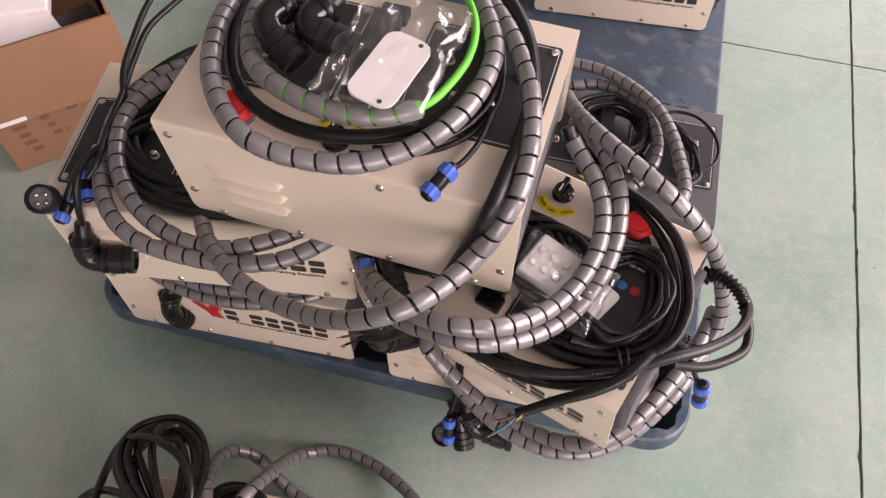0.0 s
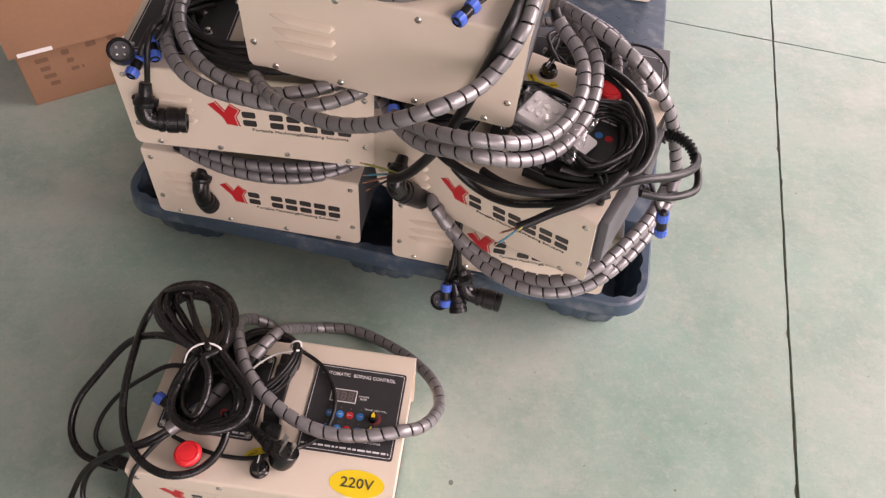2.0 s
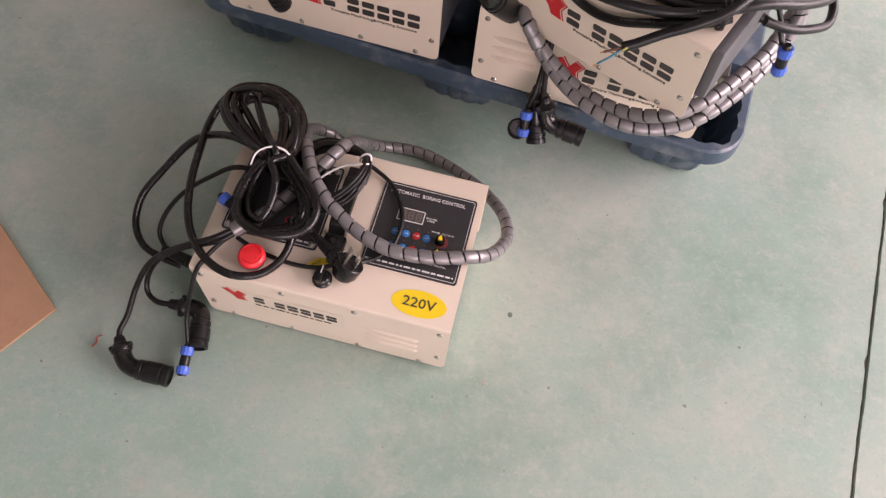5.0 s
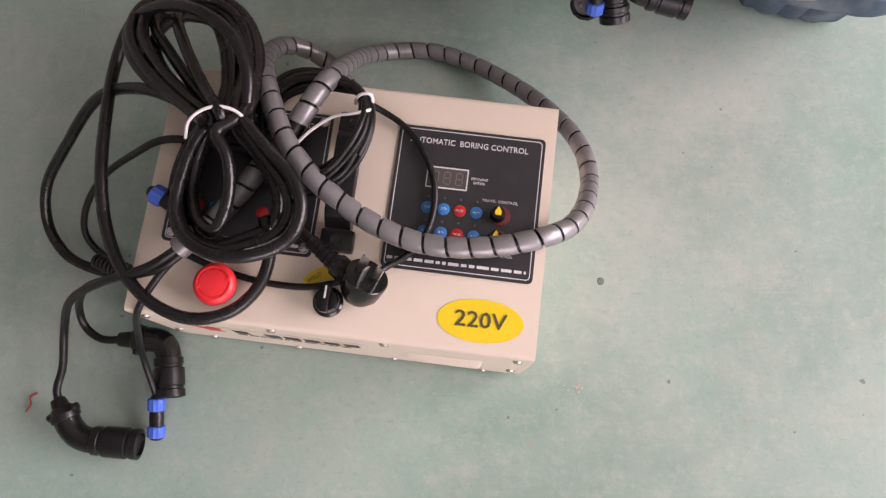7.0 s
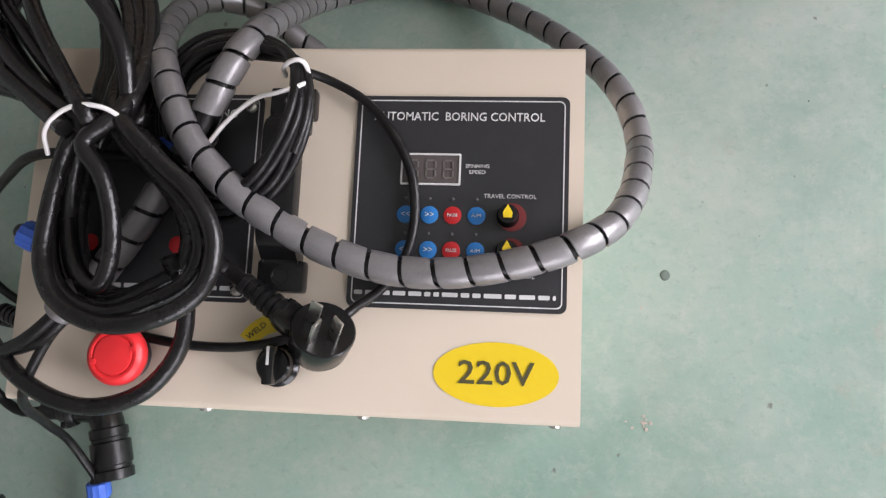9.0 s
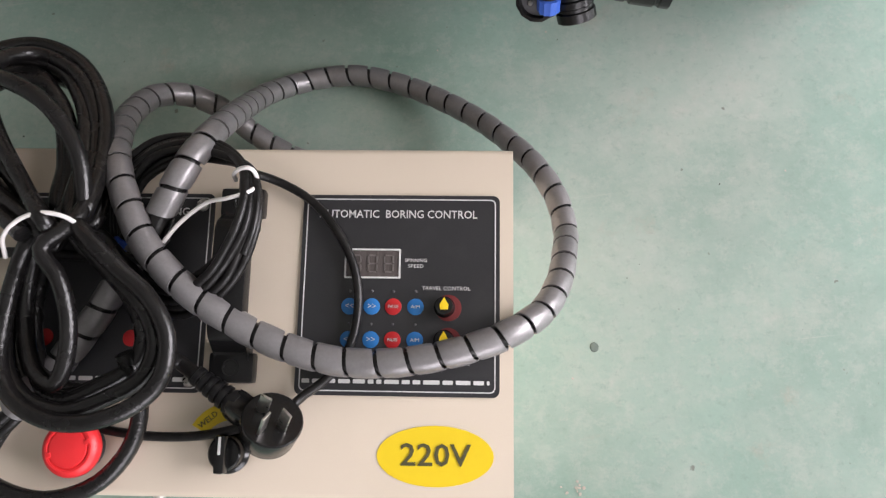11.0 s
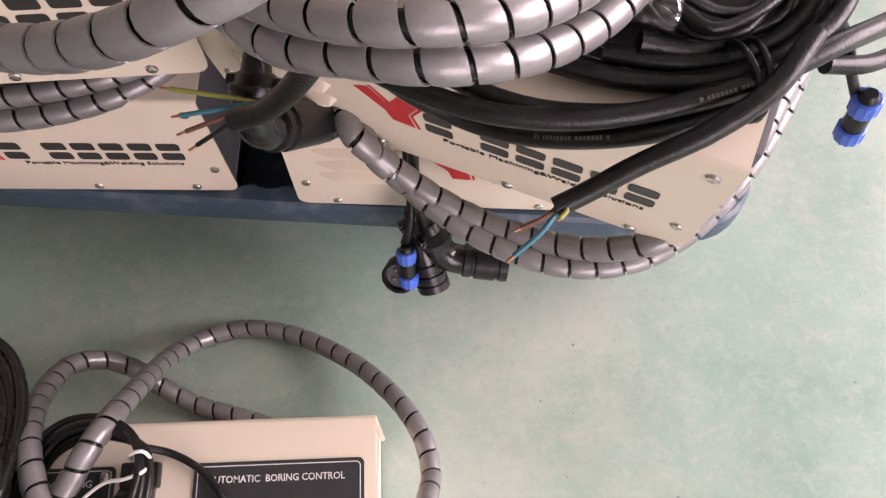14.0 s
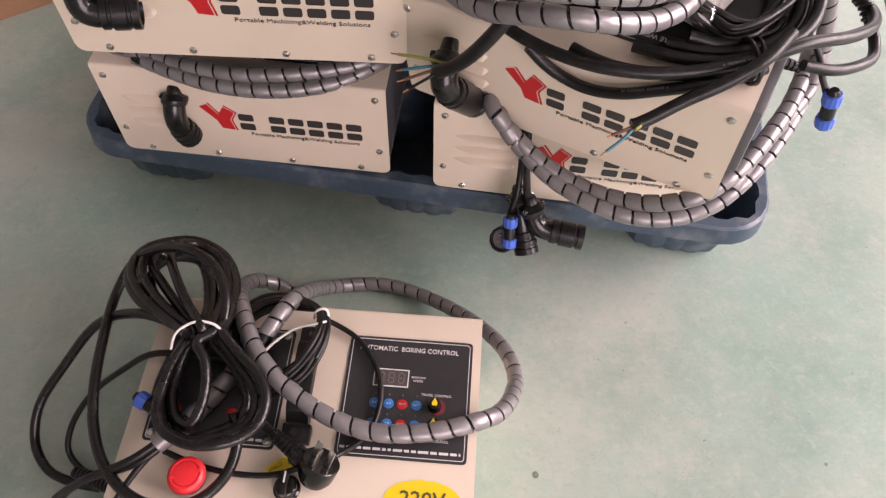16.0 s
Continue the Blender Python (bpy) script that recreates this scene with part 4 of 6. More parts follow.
A_UNDER = [(-0.278, 0.349, 0.185), (-0.308, 0.322, 0.184), (-0.334, 0.286, 0.184), (-0.364, 0.252, 0.184), (-0.388, 0.228, 0.186)]
A_OUT1 = [(-0.317, 0.331, 0.215), (-0.381, 0.364, 0.21), (-0.44, 0.393, 0.19), (-0.502, 0.403, 0.15), (-0.558, 0.369, 0.1), (-0.597, 0.332, 0.06), (-0.604, 0.292, 0.03), (-0.584, 0.261, 0.02), (-0.55, 0.244, 0.02), (-0.516, 0.237, 0.012)]
A_OUT2 = [(-0.28, 0.315, 0.2), (-0.355, 0.331, 0.19), (-0.411, 0.34, 0.185), (-0.458, 0.339, 0.15), (-0.521, 0.33, 0.09), (-0.554, 0.305, 0.05), (-0.562, 0.284, 0.025), (-0.548, 0.265, 0.012), (-0.509, 0.246, 0.012)]
A_OUT3 = [(-0.324, 0.351, 0.222), (-0.322, 0.389, 0.232), (-0.339, 0.426, 0.24), (-0.377, 0.454, 0.237), (-0.424, 0.47, 0.213), (-0.463, 0.47, 0.179), (-0.48, 0.437, 0.166), (-0.478, 0.37, 0.18), (-0.474, 0.304, 0.186), (-0.467, 0.256, 0.183), (-0.448, 0.211, 0.184), (-0.415, 0.175, 0.185), (-0.376, 0.159, 0.184), (-0.338, 0.166, 0.183), (-0.311, 0.192, 0.186), (-0.301, 0.224, 0.196), (-0.305, 0.251, 0.21)]
A_LEAD1 = [(-0.377, 0.229, 0.205), (-0.41, 0.208, 0.2), (-0.475, 0.198, 0.165), (-0.524, 0.189, 0.12), (-0.558, 0.167, 0.06), (-0.568, 0.127, 0.035), (-0.565, 0.091, 0.03)]
A_LEAD2 = [(-0.373, 0.228, 0.2), (-0.403, 0.207, 0.195), (-0.471, 0.204, 0.155), (-0.521, 0.204, 0.1), (-0.549, 0.193, 0.05), (-0.550, 0.175, 0.03), (-0.530, 0.160, 0.029), (-0.504, 0.159, 0.029)]
A_LEAD3 = [(-0.38, 0.222, 0.2), (-0.403, 0.205, 0.19), (-0.43, 0.171, 0.175), (-0.45, 0.151, 0.12), (-0.466, 0.131, 0.06), (-0.463, 0.095, 0.025)]
E_LOOSE = [(-0.006, 0.552, 0.49), (0.016, 0.525, 0.49), (0.047, 0.499, 0.49), (0.089, 0.474, 0.492), (0.139, 0.46, 0.495), (0.188, 0.457, 0.5), (0.236, 0.459, 0.51), (0.287, 0.473, 0.515), (0.346, 0.498, 0.5), (0.39, 0.531, 0.485), (0.408, 0.565, 0.475), (0.409, 0.599, 0.465)]
E_BELLY_A = [(0.068, 0.511, 0.485), (0.083, 0.497, 0.485), (0.1, 0.485, 0.485), (0.12, 0.475, 0.486), (0.145, 0.467, 0.488), (0.172, 0.462, 0.49), (0.195, 0.462, 0.493), (0.216, 0.466, 0.496), (0.236, 0.472, 0.499)]
E_BELLY_B = [(0.028, 0.531, 0.47), (0.047, 0.522, 0.453), (0.068, 0.512, 0.442), (0.092, 0.497, 0.44), (0.119, 0.478, 0.451), (0.145, 0.461, 0.47), (0.173, 0.451, 0.484), (0.203, 0.45, 0.49), (0.229, 0.454, 0.494), (0.248, 0.46, 0.497)]
E_END = [(0.266, 0.473, 0.53), (0.236, 0.447, 0.52), (0.202, 0.435, 0.505), (0.164, 0.431, 0.485), (0.134, 0.426, 0.468), (0.118, 0.423, 0.462)]
E_BLUE_LEAD = [(0.304, 0.508, 0.5), (0.322, 0.5, 0.48), (0.334, 0.489, 0.455), (0.342, 0.48, 0.44)]
FLOOR_CABLE = [(-1.356, 1.265, 0.008), (-1.194, 1.173, 0.008), (-1.145, 1.196, 0.008), (-1.072, 1.127, 0.008), (-1.035, 1.021, 0.008), (-1.05, 0.944, 0.008), (-1.103, 0.913, 0.008), (-1.178, 0.93, 0.008), (-1.27, 1.036, 0.012), (-1.255, 1.125, 0.016), (-1.163, 1.091, 0.012), (-1.1, 1.028, 0.01), (-1.081, 0.959, 0.016), (-1.113, 0.879, 0.01)]
C_THIN1 = [(-0.332, 1.216, 0.592), (-0.364, 1.092, 0.612), (-0.385, 1.007, 0.622), (-0.405, 0.968, 0.612), (-0.413, 0.895, 0.602), (-0.414, 0.838, 0.592), (-0.409, 0.805, 0.572), (-0.399, 0.793, 0.552), (-0.381, 0.772, 0.542)]
C_THIN2 = [(-0.315, 1.2, 0.572), (-0.346, 1.093, 0.582), (-0.383, 1.009, 0.582), (-0.411, 0.944, 0.582), (-0.42, 0.883, 0.572), (-0.411, 0.805, 0.582), (-0.412, 0.743, 0.582), (-0.412, 0.689, 0.577), (-0.422, 0.674, 0.567)]
C_THIN3 = [(-0.36, 0.794, 0.552), (-0.393, 0.757, 0.562), (-0.416, 0.721, 0.572), (-0.425, 0.689, 0.582), (-0.428, 0.661, 0.577), (-0.432, 0.645, 0.552), (-0.439, 0.64, 0.517)]
C_THIN4 = [(-0.362, 0.823, 0.545), (-0.391, 0.778, 0.562), (-0.409, 0.728, 0.577), (-0.427, 0.685, 0.582), (-0.436, 0.656, 0.572), (-0.44, 0.642, 0.562)]
F_BLUE_LEAD = [(0.077, 0.635, 0.735), (0.065, 0.601, 0.73), (0.049, 0.576, 0.727), (0.038, 0.567, 0.725)]
F_THIN_A = [(0.086, 0.755, 0.738), (0.09, 0.706, 0.733), (0.083, 0.657, 0.73), (0.065, 0.622, 0.728), (0.037, 0.599, 0.726), (0.003, 0.587, 0.724), (-0.03, 0.581, 0.725), (-0.065, 0.586, 0.725)]
F_THIN_B = [(0.083, 0.769, 0.742), (0.087, 0.704, 0.742), (0.078, 0.657, 0.738), (0.058, 0.623, 0.735), (0.029, 0.599, 0.733), (-0.002, 0.588, 0.731), (-0.042, 0.588, 0.73)]
HANG_LEAD = [(0.049, 0.588, 0.282), (0.049, 0.566, 0.23), (0.043, 0.544, 0.19), (0.037, 0.539, 0.17)]
E_RELIEF = [(0.36, 0.616, 0.465), (0.373, 0.616, 0.475), (0.392, 0.599, 0.48), (0.404, 0.579, 0.475), (0.408, 0.562, 0.465)]
E_TAIL = [(0.407, 0.567, 0.468), (0.412, 0.546, 0.455), (0.404, 0.522, 0.45), (0.379, 0.504, 0.455), (0.34, 0.488, 0.465), (0.304, 0.486, 0.475)]
E_ARC_A = [(0.196, 0.728, 0.543), (0.224, 0.722, 0.546), (0.254, 0.695, 0.546), (0.289, 0.66, 0.545), (0.312, 0.616, 0.542), (0.32, 0.565, 0.533), (0.313, 0.523, 0.525), (0.291, 0.49, 0.517), (0.254, 0.471, 0.511), (0.212, 0.473, 0.496), (0.168, 0.486, 0.491), (0.129, 0.507, 0.489)]
E_ARC_B = [(0.212, 0.719, 0.532), (0.243, 0.705, 0.533), (0.272, 0.672, 0.533), (0.297, 0.628, 0.53), (0.307, 0.571, 0.522), (0.298, 0.525, 0.514), (0.275, 0.497, 0.506), (0.239, 0.485, 0.498), (0.2, 0.49, 0.495), (0.162, 0.506, 0.492)]
E_ARC_C = [(0.226, 0.703, 0.523), (0.257, 0.678, 0.524), (0.278, 0.634, 0.521), (0.283, 0.583, 0.515), (0.274, 0.539, 0.509), (0.252, 0.506, 0.502), (0.22, 0.494, 0.498), (0.18, 0.501, 0.504)]
E_ARC_D = [(0.248, 0.702, 0.525), (0.28, 0.666, 0.525), (0.306, 0.622, 0.52), (0.317, 0.568, 0.515), (0.307, 0.521, 0.508), (0.281, 0.493, 0.503), (0.238, 0.474, 0.496), (0.194, 0.478, 0.492)]
E_COIL = [(0.242, 0.553, 0.509)]
E_TIE = [(0.236, 0.467, 0.5)]
PALE_PLATE = [(0.217, 0.547, 0.505)]


# ---- connectors ----
def along(a, b):
    """Pose at a with z towards b."""
    d = Vector(b) - Vector(a)
    return Matrix.Translation(a) @ d.to_track_quat("Z", "Y").to_matrix().to_4x4()


def elbow_connector(a, c, b, label="black right-angle cable connector with a ribbed collar", r=0.0165):
    """From the cable's gland at a round the corner c to the socket end at b."""
    a, c, b = Vector(a), Vector(c), Vector(b)
    e = thing("elbow_connector", Matrix.Translation(c), label, "connector", "right-angle connectors")
    la, lb = a - c, b - c
    ua, ub = la.normalized(), lb.normalized()
    body = [ua * min(la.length, 0.030), ua * 0.016, ua * 0.007 + ub * 0.003, ub * 0.007 + ua * 0.003, ub * 0.016, ub * 0.022]
    V, F = tube_data(spline([tuple(p) for p in body], 0.003), r * 0.86, 16)
    data_part("elbow_body", V.tolist(), F, GLOSSY, e)
    bm = bmesh.new()
    m = along(ua * 0.024, la)
    G = max(0.026, la.length - 0.022)
    lathe(bm, [(r * 0.95, 0), (r * 1.0, 0.002), (r * 1.0, 0.007), (r * 0.86, 0.009), (r * 0.74, 0.014), (r * 0.58, 0.016), (r * 0.50, G - 0.002), (r * 0.42, G)], 16, m)
    add_box(bm, (r * 2.15, 0.012, 0.009), (0, 0, 0.009), 0.003, m)
    for s in (-1, 1):
        lathe(bm, [(0.0028, 0), (0.0028, 0.003), (0.0018, 0.0036)], 10, m @ pose(s * r * 0.86, 0.005, 0.009, -90, 0, 0))
    part("cable_gland", bm, BLACK, e)
    bm = bmesh.new()
    L = lb.length
    lathe(bm, [(r * 0.9, 0), (r * 1.0, 0.001), (r * 1.0, 0.008), (r * 0.93, 0.009), (r * 0.93, 0.012), (r * 1.06, 0.013), (r * 1.06, L - 0.034), (r * 0.96, L - 0.033), (r * 0.96, L - 0.030), (r * 1.05, L - 0.029), (r * 1.05, L - 0.021), (r * 0.82, L - 0.020), (r * 0.80, L - 0.024), (0.001, L - 0.024)],
          28, along(ub * 0.020, lb), ribs=1, rib=0.0006)
    part("locking_collar", bm, BLACK, e)
    return e


def blue_connector(a, b, label="small waterproof connector with two blue nuts"):
    a, b = Vector(a), Vector(b)
    e = thing("waterproof_connector", along(a, b), label, "connector", "blue-nut connectors")
    L = (b - a).length
    bm = bmesh.new()
    lathe(bm, [(0.0045, -0.004), (0.0070, 0.0), (0.0078, L * 0.3), (0.0082, L * 0.5), (0.0078, L * 0.7), (0.0072, L), (0.0055, L + 0.001), (0.005, L - 0.004)], 16)
    part("connector_body", bm, BLACK, e)
    for z0, z1 in ((0.02 * L, 0.32 * L), (0.68 * L, 0.96 * L)):
        bm = bmesh.new()
        lathe(bm, [(0.0088, z0), (0.0102, z0 + 0.001), (0.0102, z1 - 0.002), (0.0092, z1)], 24, ribs=1, rib=0.0008)
        part("blue_nut", bm, BLUE, e, "ribbed blue plastic nut")
    return e


def round_socket(a, facing, label="black round four-pin connector seen from its open end"):
    e = thing("round_connector", along(a, Vector(a) + Vector(facing)), label, "connector", "round connectors")
    bm = bmesh.new()
    lathe(bm, [(0.010, -0.045), (0.012, -0.030), (0.0165, -0.022), (0.0185, -0.018), (0.0185, 0.0), (0.0155, 0.0005), (0.0150, -0.006), (0.001, -0.006)], 24, ribs=1, rib=0.0005)
    part("connector_body", bm, BLACK, e)
    bm = bmesh.new()
    lathe(bm, [(0.0145, -0.0062), (0.0145, -0.0055), (0.001, -0.0055)], 20)
    part("pin_insert", bm, DARKSIDE, e, "dull grey insert")
    for x, y in ((-1, -1), (1, -1), (1, 1), (-1, 1)):
        bm = bmesh.new()
        lathe(bm, [(0.0021, -0.007), (0.0021, -0.003), (0.001, -0.002)], 10, Matrix.Translation((x * 0.0052, y * 0.0052, 0)))
        part("pin", bm, STEEL, e, "bright contact pin")
    return e


def strain_relief(a, b, r=0.0085, label="black ribbed rubber strain relief on a cable"):
    e_m = along(a, b)
    L = (Vector(b) - Vector(a)).length
    prof, z, n = [(r * 1.15, 0), (r * 1.15, 0.006)], 0.006, max(4, int(L / 0.0065))
    for i in range(n):
        k = 1 - 0.35 * i / n
        z0 = 0.006 + (L - 0.006) * i / n
        z1 = 0.006 + (L - 0.006) * (i + 1) / n
        prof += [(r * k * 0.72, z0), (r * k * 0.72, z0 + (z1 - z0) * 0.3), (r * k, z0 + (z1 - z0) * 0.35), (r * k, z1)]
    bm = bmesh.new()
    lathe(bm, prof, 14)
    ob = part("strain_relief", bm, BLACK)
    ob.matrix_world = e_m
    return tagged(ob, label, "strain relief", "cable strain reliefs")


# ---- hoses ----
H_LABEL = "silver-grey spiral-wrapped hose "
hose(TOP_LOOP, H_LABEL + "coiled on the top unit")
hose(TOP_INNER, H_LABEL + "ending in a bare green wire", core=GREEN)
hose(FRONT_HOSE, H_LABEL + "hanging in front of the top unit")
hose(C_LOOP_A, H_LABEL + "looped on a lower unit")
hose(C_LOOP_B, H_LABEL + "looped on a lower unit")
hose(B_HOSE_A, H_LABEL + "squeezed between two stacked units")
hose(B_HOSE_B, H_LABEL + "squeezed between two stacked units")
hose(E_LOOP_A, H_LABEL + "looped over the tipped unit")
hose([(-0.085, 0.620, 0.526), (-0.060, 0.553, 0.532)] + E_LOOP_B, H_LABEL + "looped over the tipped unit")
hose(E_LOOP_C, H_LABEL + "running off the tipped unit's edge")
hose([(D_HOSE_A[0][0] - 0.004, D_HOSE_A[0][1] + 0.075, D_HOSE_A[0][2] + 0.006)] + D_HOSE_A, H_LABEL + "sagging in front of a lower unit")
hose([(D_HOSE_B[0][0] - 0.004, D_HOSE_B[0][1] + 0.075, D_HOSE_B[0][2] + 0.006)] + D_HOSE_B, H_LABEL + "sagging in front of a lower unit")
hose(H_LOOP_A, H_LABEL + "coiled on the rear unit")
hose(H_LOOP_B, H_LABEL + "coiled on the rear unit")
hose(A_HOSE, H_LABEL + "looped over the floor unit")
hose(A_UNDER, H_LABEL + "lying across the panel under black cable")

# ---- cables ----
K = "black rubber cable "
cable("green_wire", TOP_GREEN, 0.0042, "bright green insulated wire leaving a hose", "wire", GREEN)
cable("power_cable", TOP_BLACK, 0.0078, K + "coiled on the top unit")
cable("power_cable", FRONT_CABLE, 0.0078, K + "hanging from the top unit, end stripped")
cable("control_cable", F_THIN_A, 0.0030, K + "thin, lying on the top unit")
cable("control_cable", F_THIN_B, 0.0030, K + "thin, lying on the top unit")
cable("control_cable", F_BLUE_LEAD, 0.0030, K + "thin, leading to a blue-nut connector")
cable("power_cable", coil_points((-0.272, 0.785, 0.545), 0.142, 0.135, 5.3, 0.014, -20, 0.006, 3), 0.0068, K + "coiled between two stacked units")
cable("power_cable", coil_points((-0.275, 0.765, 0.545), 0.130, 0.105, 4.2, 0.014, 10, 0.005, 8), 0.0068, K + "coiled between two stacked units")
cable("power_cable", coil_points((-0.252, 0.775, 0.547), 0.160, 0.130, 4.3, 0.012, -8, 0.006, 33), 0.0062, K + "coiled between two stacked units")
cable("power_cable", coil_points((-0.300, 0.795, 0.548), 0.108, 0.122, 5.3, 0.016, 0, 0.005, 41), 0.0068, K + "coiled between two stacked units")
for line in (C_THIN1, C_THIN2, C_THIN3, C_THIN4):
    cable("control_cable", line, 0.0045, K + "hanging over the stacked units' corner")
cable("control_cable", coil_points((0.305, 1.000, 0.315), 0.060, 0.066, 7.2, 0.035, 0, 0.006, 5), 0.0042, K + "thin, coiled on the rear unit")
cable("control_cable", coil_points((0.395, 0.955, 0.315), 0.045, 0.070, 4.2, 0.02, 10, 0.006, 6), 0.0038, K + "thin, coiled on the rear unit")
cable("control_cable", H_THIN, 0.0030, K + "thin, looped over the rear unit's edge")
cable("power_cable", coil_points((-0.33, 1.14, DECK + 0.012), 0.13, 0.11, 3.4, 0.02, 0, 0.008, 4), 0.0055, K + "coiled on the pallet behind the stack")


def on_unit(m, pts, lift=0.0):
    """Points given in a unit's own axes (u, v from its front left top corner, w above the top)."""
    return [tuple(m @ Vector((-W / 2 + u, -D / 2 + v, FOOT + H + w + lift))) for u, v, w in pts]


def cable_print(owner, pts, radius, start, length, h, seed, up=(0.0, -0.45, 0.9)):
    """Small pale dashes printed along a cable's sheath."""
    P = spline(pts, 0.002)
    s = np.concatenate([[0], np.cumsum(np.linalg.norm(np.diff(P, axis=0), axis=1))])
    T = np.gradient(P, axis=0)
    rnd, V, F, u = random.Random(seed), [], [], start
    while u < min(start + length, s[-1] - 0.004):
        w = rnd.uniform(0.5, 0.9) * h
        corners = []
        for a in (u, u + w):
            c = np.array([np.interp(a, s, P[:, k]) for k in range(3)])
            t = np.array([np.interp(a, s, T[:, k]) for k in range(3)])
            t /= np.linalg.norm(t)
            n = np.array(up) - t * np.dot(up, t)
            n /= np.linalg.norm(n)
            b = np.cross(t, n)
            for f in (-0.5, 0.0, 0.5):
                d = n + b * (f * h / radius)
                corners.append(c + d / np.linalg.norm(d) * (radius + 0.0003))
        k = len(V)
        V += [tuple(p) for p in corners]
        F += [(k, k + 3, k + 4, k + 1), (k + 1, k + 4, k + 5, k + 2)]
        u += w + h * (0.28 if rnd.random() < 0.8 else 1.0)
    tagged(data_part("cable_print", V, F, SHEATHPRINT, owner), kind="stuff")


# the heap on the tipped unit
for line in (E_ARC_A, E_ARC_B, E_ARC_C, E_ARC_D):
    cable("power_cable", line, 0.0066, K + "thick, curved in the heap on the tipped unit")
cable("control_cable", on_unit(UE, coil_points((0.250, 0.120, 0.020), 0.058, 0.046, 4.4, 0.024, 0, 0.005, 15)), 0.0034, K + "thin, coiled on the tipped unit")
cable("control_cable", on_unit(UE, coil_points((0.090, 0.080, 0.010), 0.070, 0.050, 1.6, 0.022, 12, 0.006, 18)), 0.0055, K + "bunched on the tipped unit")
cable("control_cable", coil_points(E_COIL[0], 0.046, 0.060, 5.4, 0.026, -30, 0.004, 52, tilt=(0.05, 0.14)), 0.0036, K + "thin, coiled beside the white pendant")
cable_print(cable("power_cable", E_LOOSE, 0.0066, K + "thick, leaving the heap to one side"), E_LOOSE, 0.0066, 0.24, 0.050, 0.0024, 2)
cable_print(cable("power_cable", E_BELLY_A, 0.0064, K + "thick, sagging over the tipped unit's front edge"), E_BELLY_A, 0.0064, 0.06, 0.045, 0.0024, 5)
cable_print(cable("power_cable", E_BELLY_B, 0.0064, K + "thick, sagging over the tipped unit's front edge"), E_BELLY_B, 0.0064, 0.12, 0.050, 0.0026, 9)
cable("power_cable", E_END, 0.0066, K + "thick, with stripped ends over the front")
cable("control_cable", E_BLUE_LEAD, 0.0036, K + "thin, leading to a hanging connector")
cable("control_cable", HANG_LEAD, 0.0045, K + "hanging in front of a lower unit")
cable("control_cable", [(0.055, 0.585, 0.30), (0.052, 0.560, 0.27), (0.056, 0.548, 0.22), (0.060, 0.543, 0.185)], 0.0050, K + "hanging in front of a lower unit")
for u0 in (0.150, 0.157, 0.164):
    cable("control_cable", on_unit(UE, [(u0 - 0.02, 0.183, 0.012), (u0 + 0.02, 0.176, 0.018), (u0 + 0.07, 0.158 + (u0 - 0.15), 0.022), (u0 + 0.11, 0.138, 0.02)]), 0.0042, K + "thin, bunched beside the carry handle")


def bare_ends(root, ends, mats):
    for b, m in zip(ends, mats):
        mid = tuple((p + q) / 2 + d for p, q, d in zip(root, b, (0.002, -0.003, 0.004)))
        w = tube("stripped_core", [root, mid, b], 0.0017, m, None, "", 0.005, 8)
        tagged(w, "coloured core wire with its end stripped", "wire", "stripped core wires")
        tip = tuple(q + (q - p) * 0.25 for p, q in zip(mid, b))
        t = tube("copper_tip", [b, tuple((p + q) / 2 for p, q in zip(b, tip)), tip], 0.0010, BRASS, w, "", 0.004, 6)


bare_ends((-0.052, 0.540, 0.440), [(-0.108, 0.562, 0.437), (-0.104, 0.545, 0.430), (-0.103, 0.536, 0.424), (-0.098, 0.528, 0.418)], (YELGRN, TEAL, BROWNW, BLACK))
bare_ends((0.124, 0.427, 0.461), [(0.096, 0.415, 0.458), (0.090, 0.402, 0.449), (0.118, 0.414, 0.466)], (BROWNW, TEAL, YELGRN))

# cables on the floor unit
rnd = random.Random(31)
TOPW = FOOT + H


# the bound cable: far loops hanging behind the unit, near loops resting on the panel
BUNDLE_UP0 = [(-0.360, 0.337, 0.236), (-0.394, 0.369, 0.222), (-0.429, 0.406, 0.214), (-0.448, 0.440, 0.206), (-0.452, 0.470, 0.195), (-0.445, 0.497, 0.180), (-0.424, 0.516, 0.165), (-0.394, 0.523, 0.155), (-0.357, 0.501, 0.158), (-0.330, 0.454, 0.175), (-0.320, 0.397, 0.200), (-0.323, 0.349, 0.225)]
BUNDLE_UP1 = [(-0.353, 0.342, 0.228), (-0.381, 0.369, 0.222), (-0.413, 0.404, 0.216), (-0.435, 0.441, 0.208), (-0.438, 0.470, 0.198), (-0.426, 0.493, 0.185), (-0.403, 0.504, 0.170), (-0.371, 0.493, 0.165), (-0.347, 0.455, 0.175), (-0.336, 0.405, 0.195), (-0.334, 0.355, 0.222)]
BUNDLE_UP2 = [(-0.355, 0.351, 0.214), (-0.375, 0.378, 0.212), (-0.407, 0.423, 0.205), (-0.429, 0.459, 0.195), (-0.427, 0.483, 0.185), (-0.406, 0.484, 0.175), (-0.381, 0.480, 0.170), (-0.358, 0.445, 0.178), (-0.347, 0.393, 0.195), (-0.344, 0.356, 0.212)]
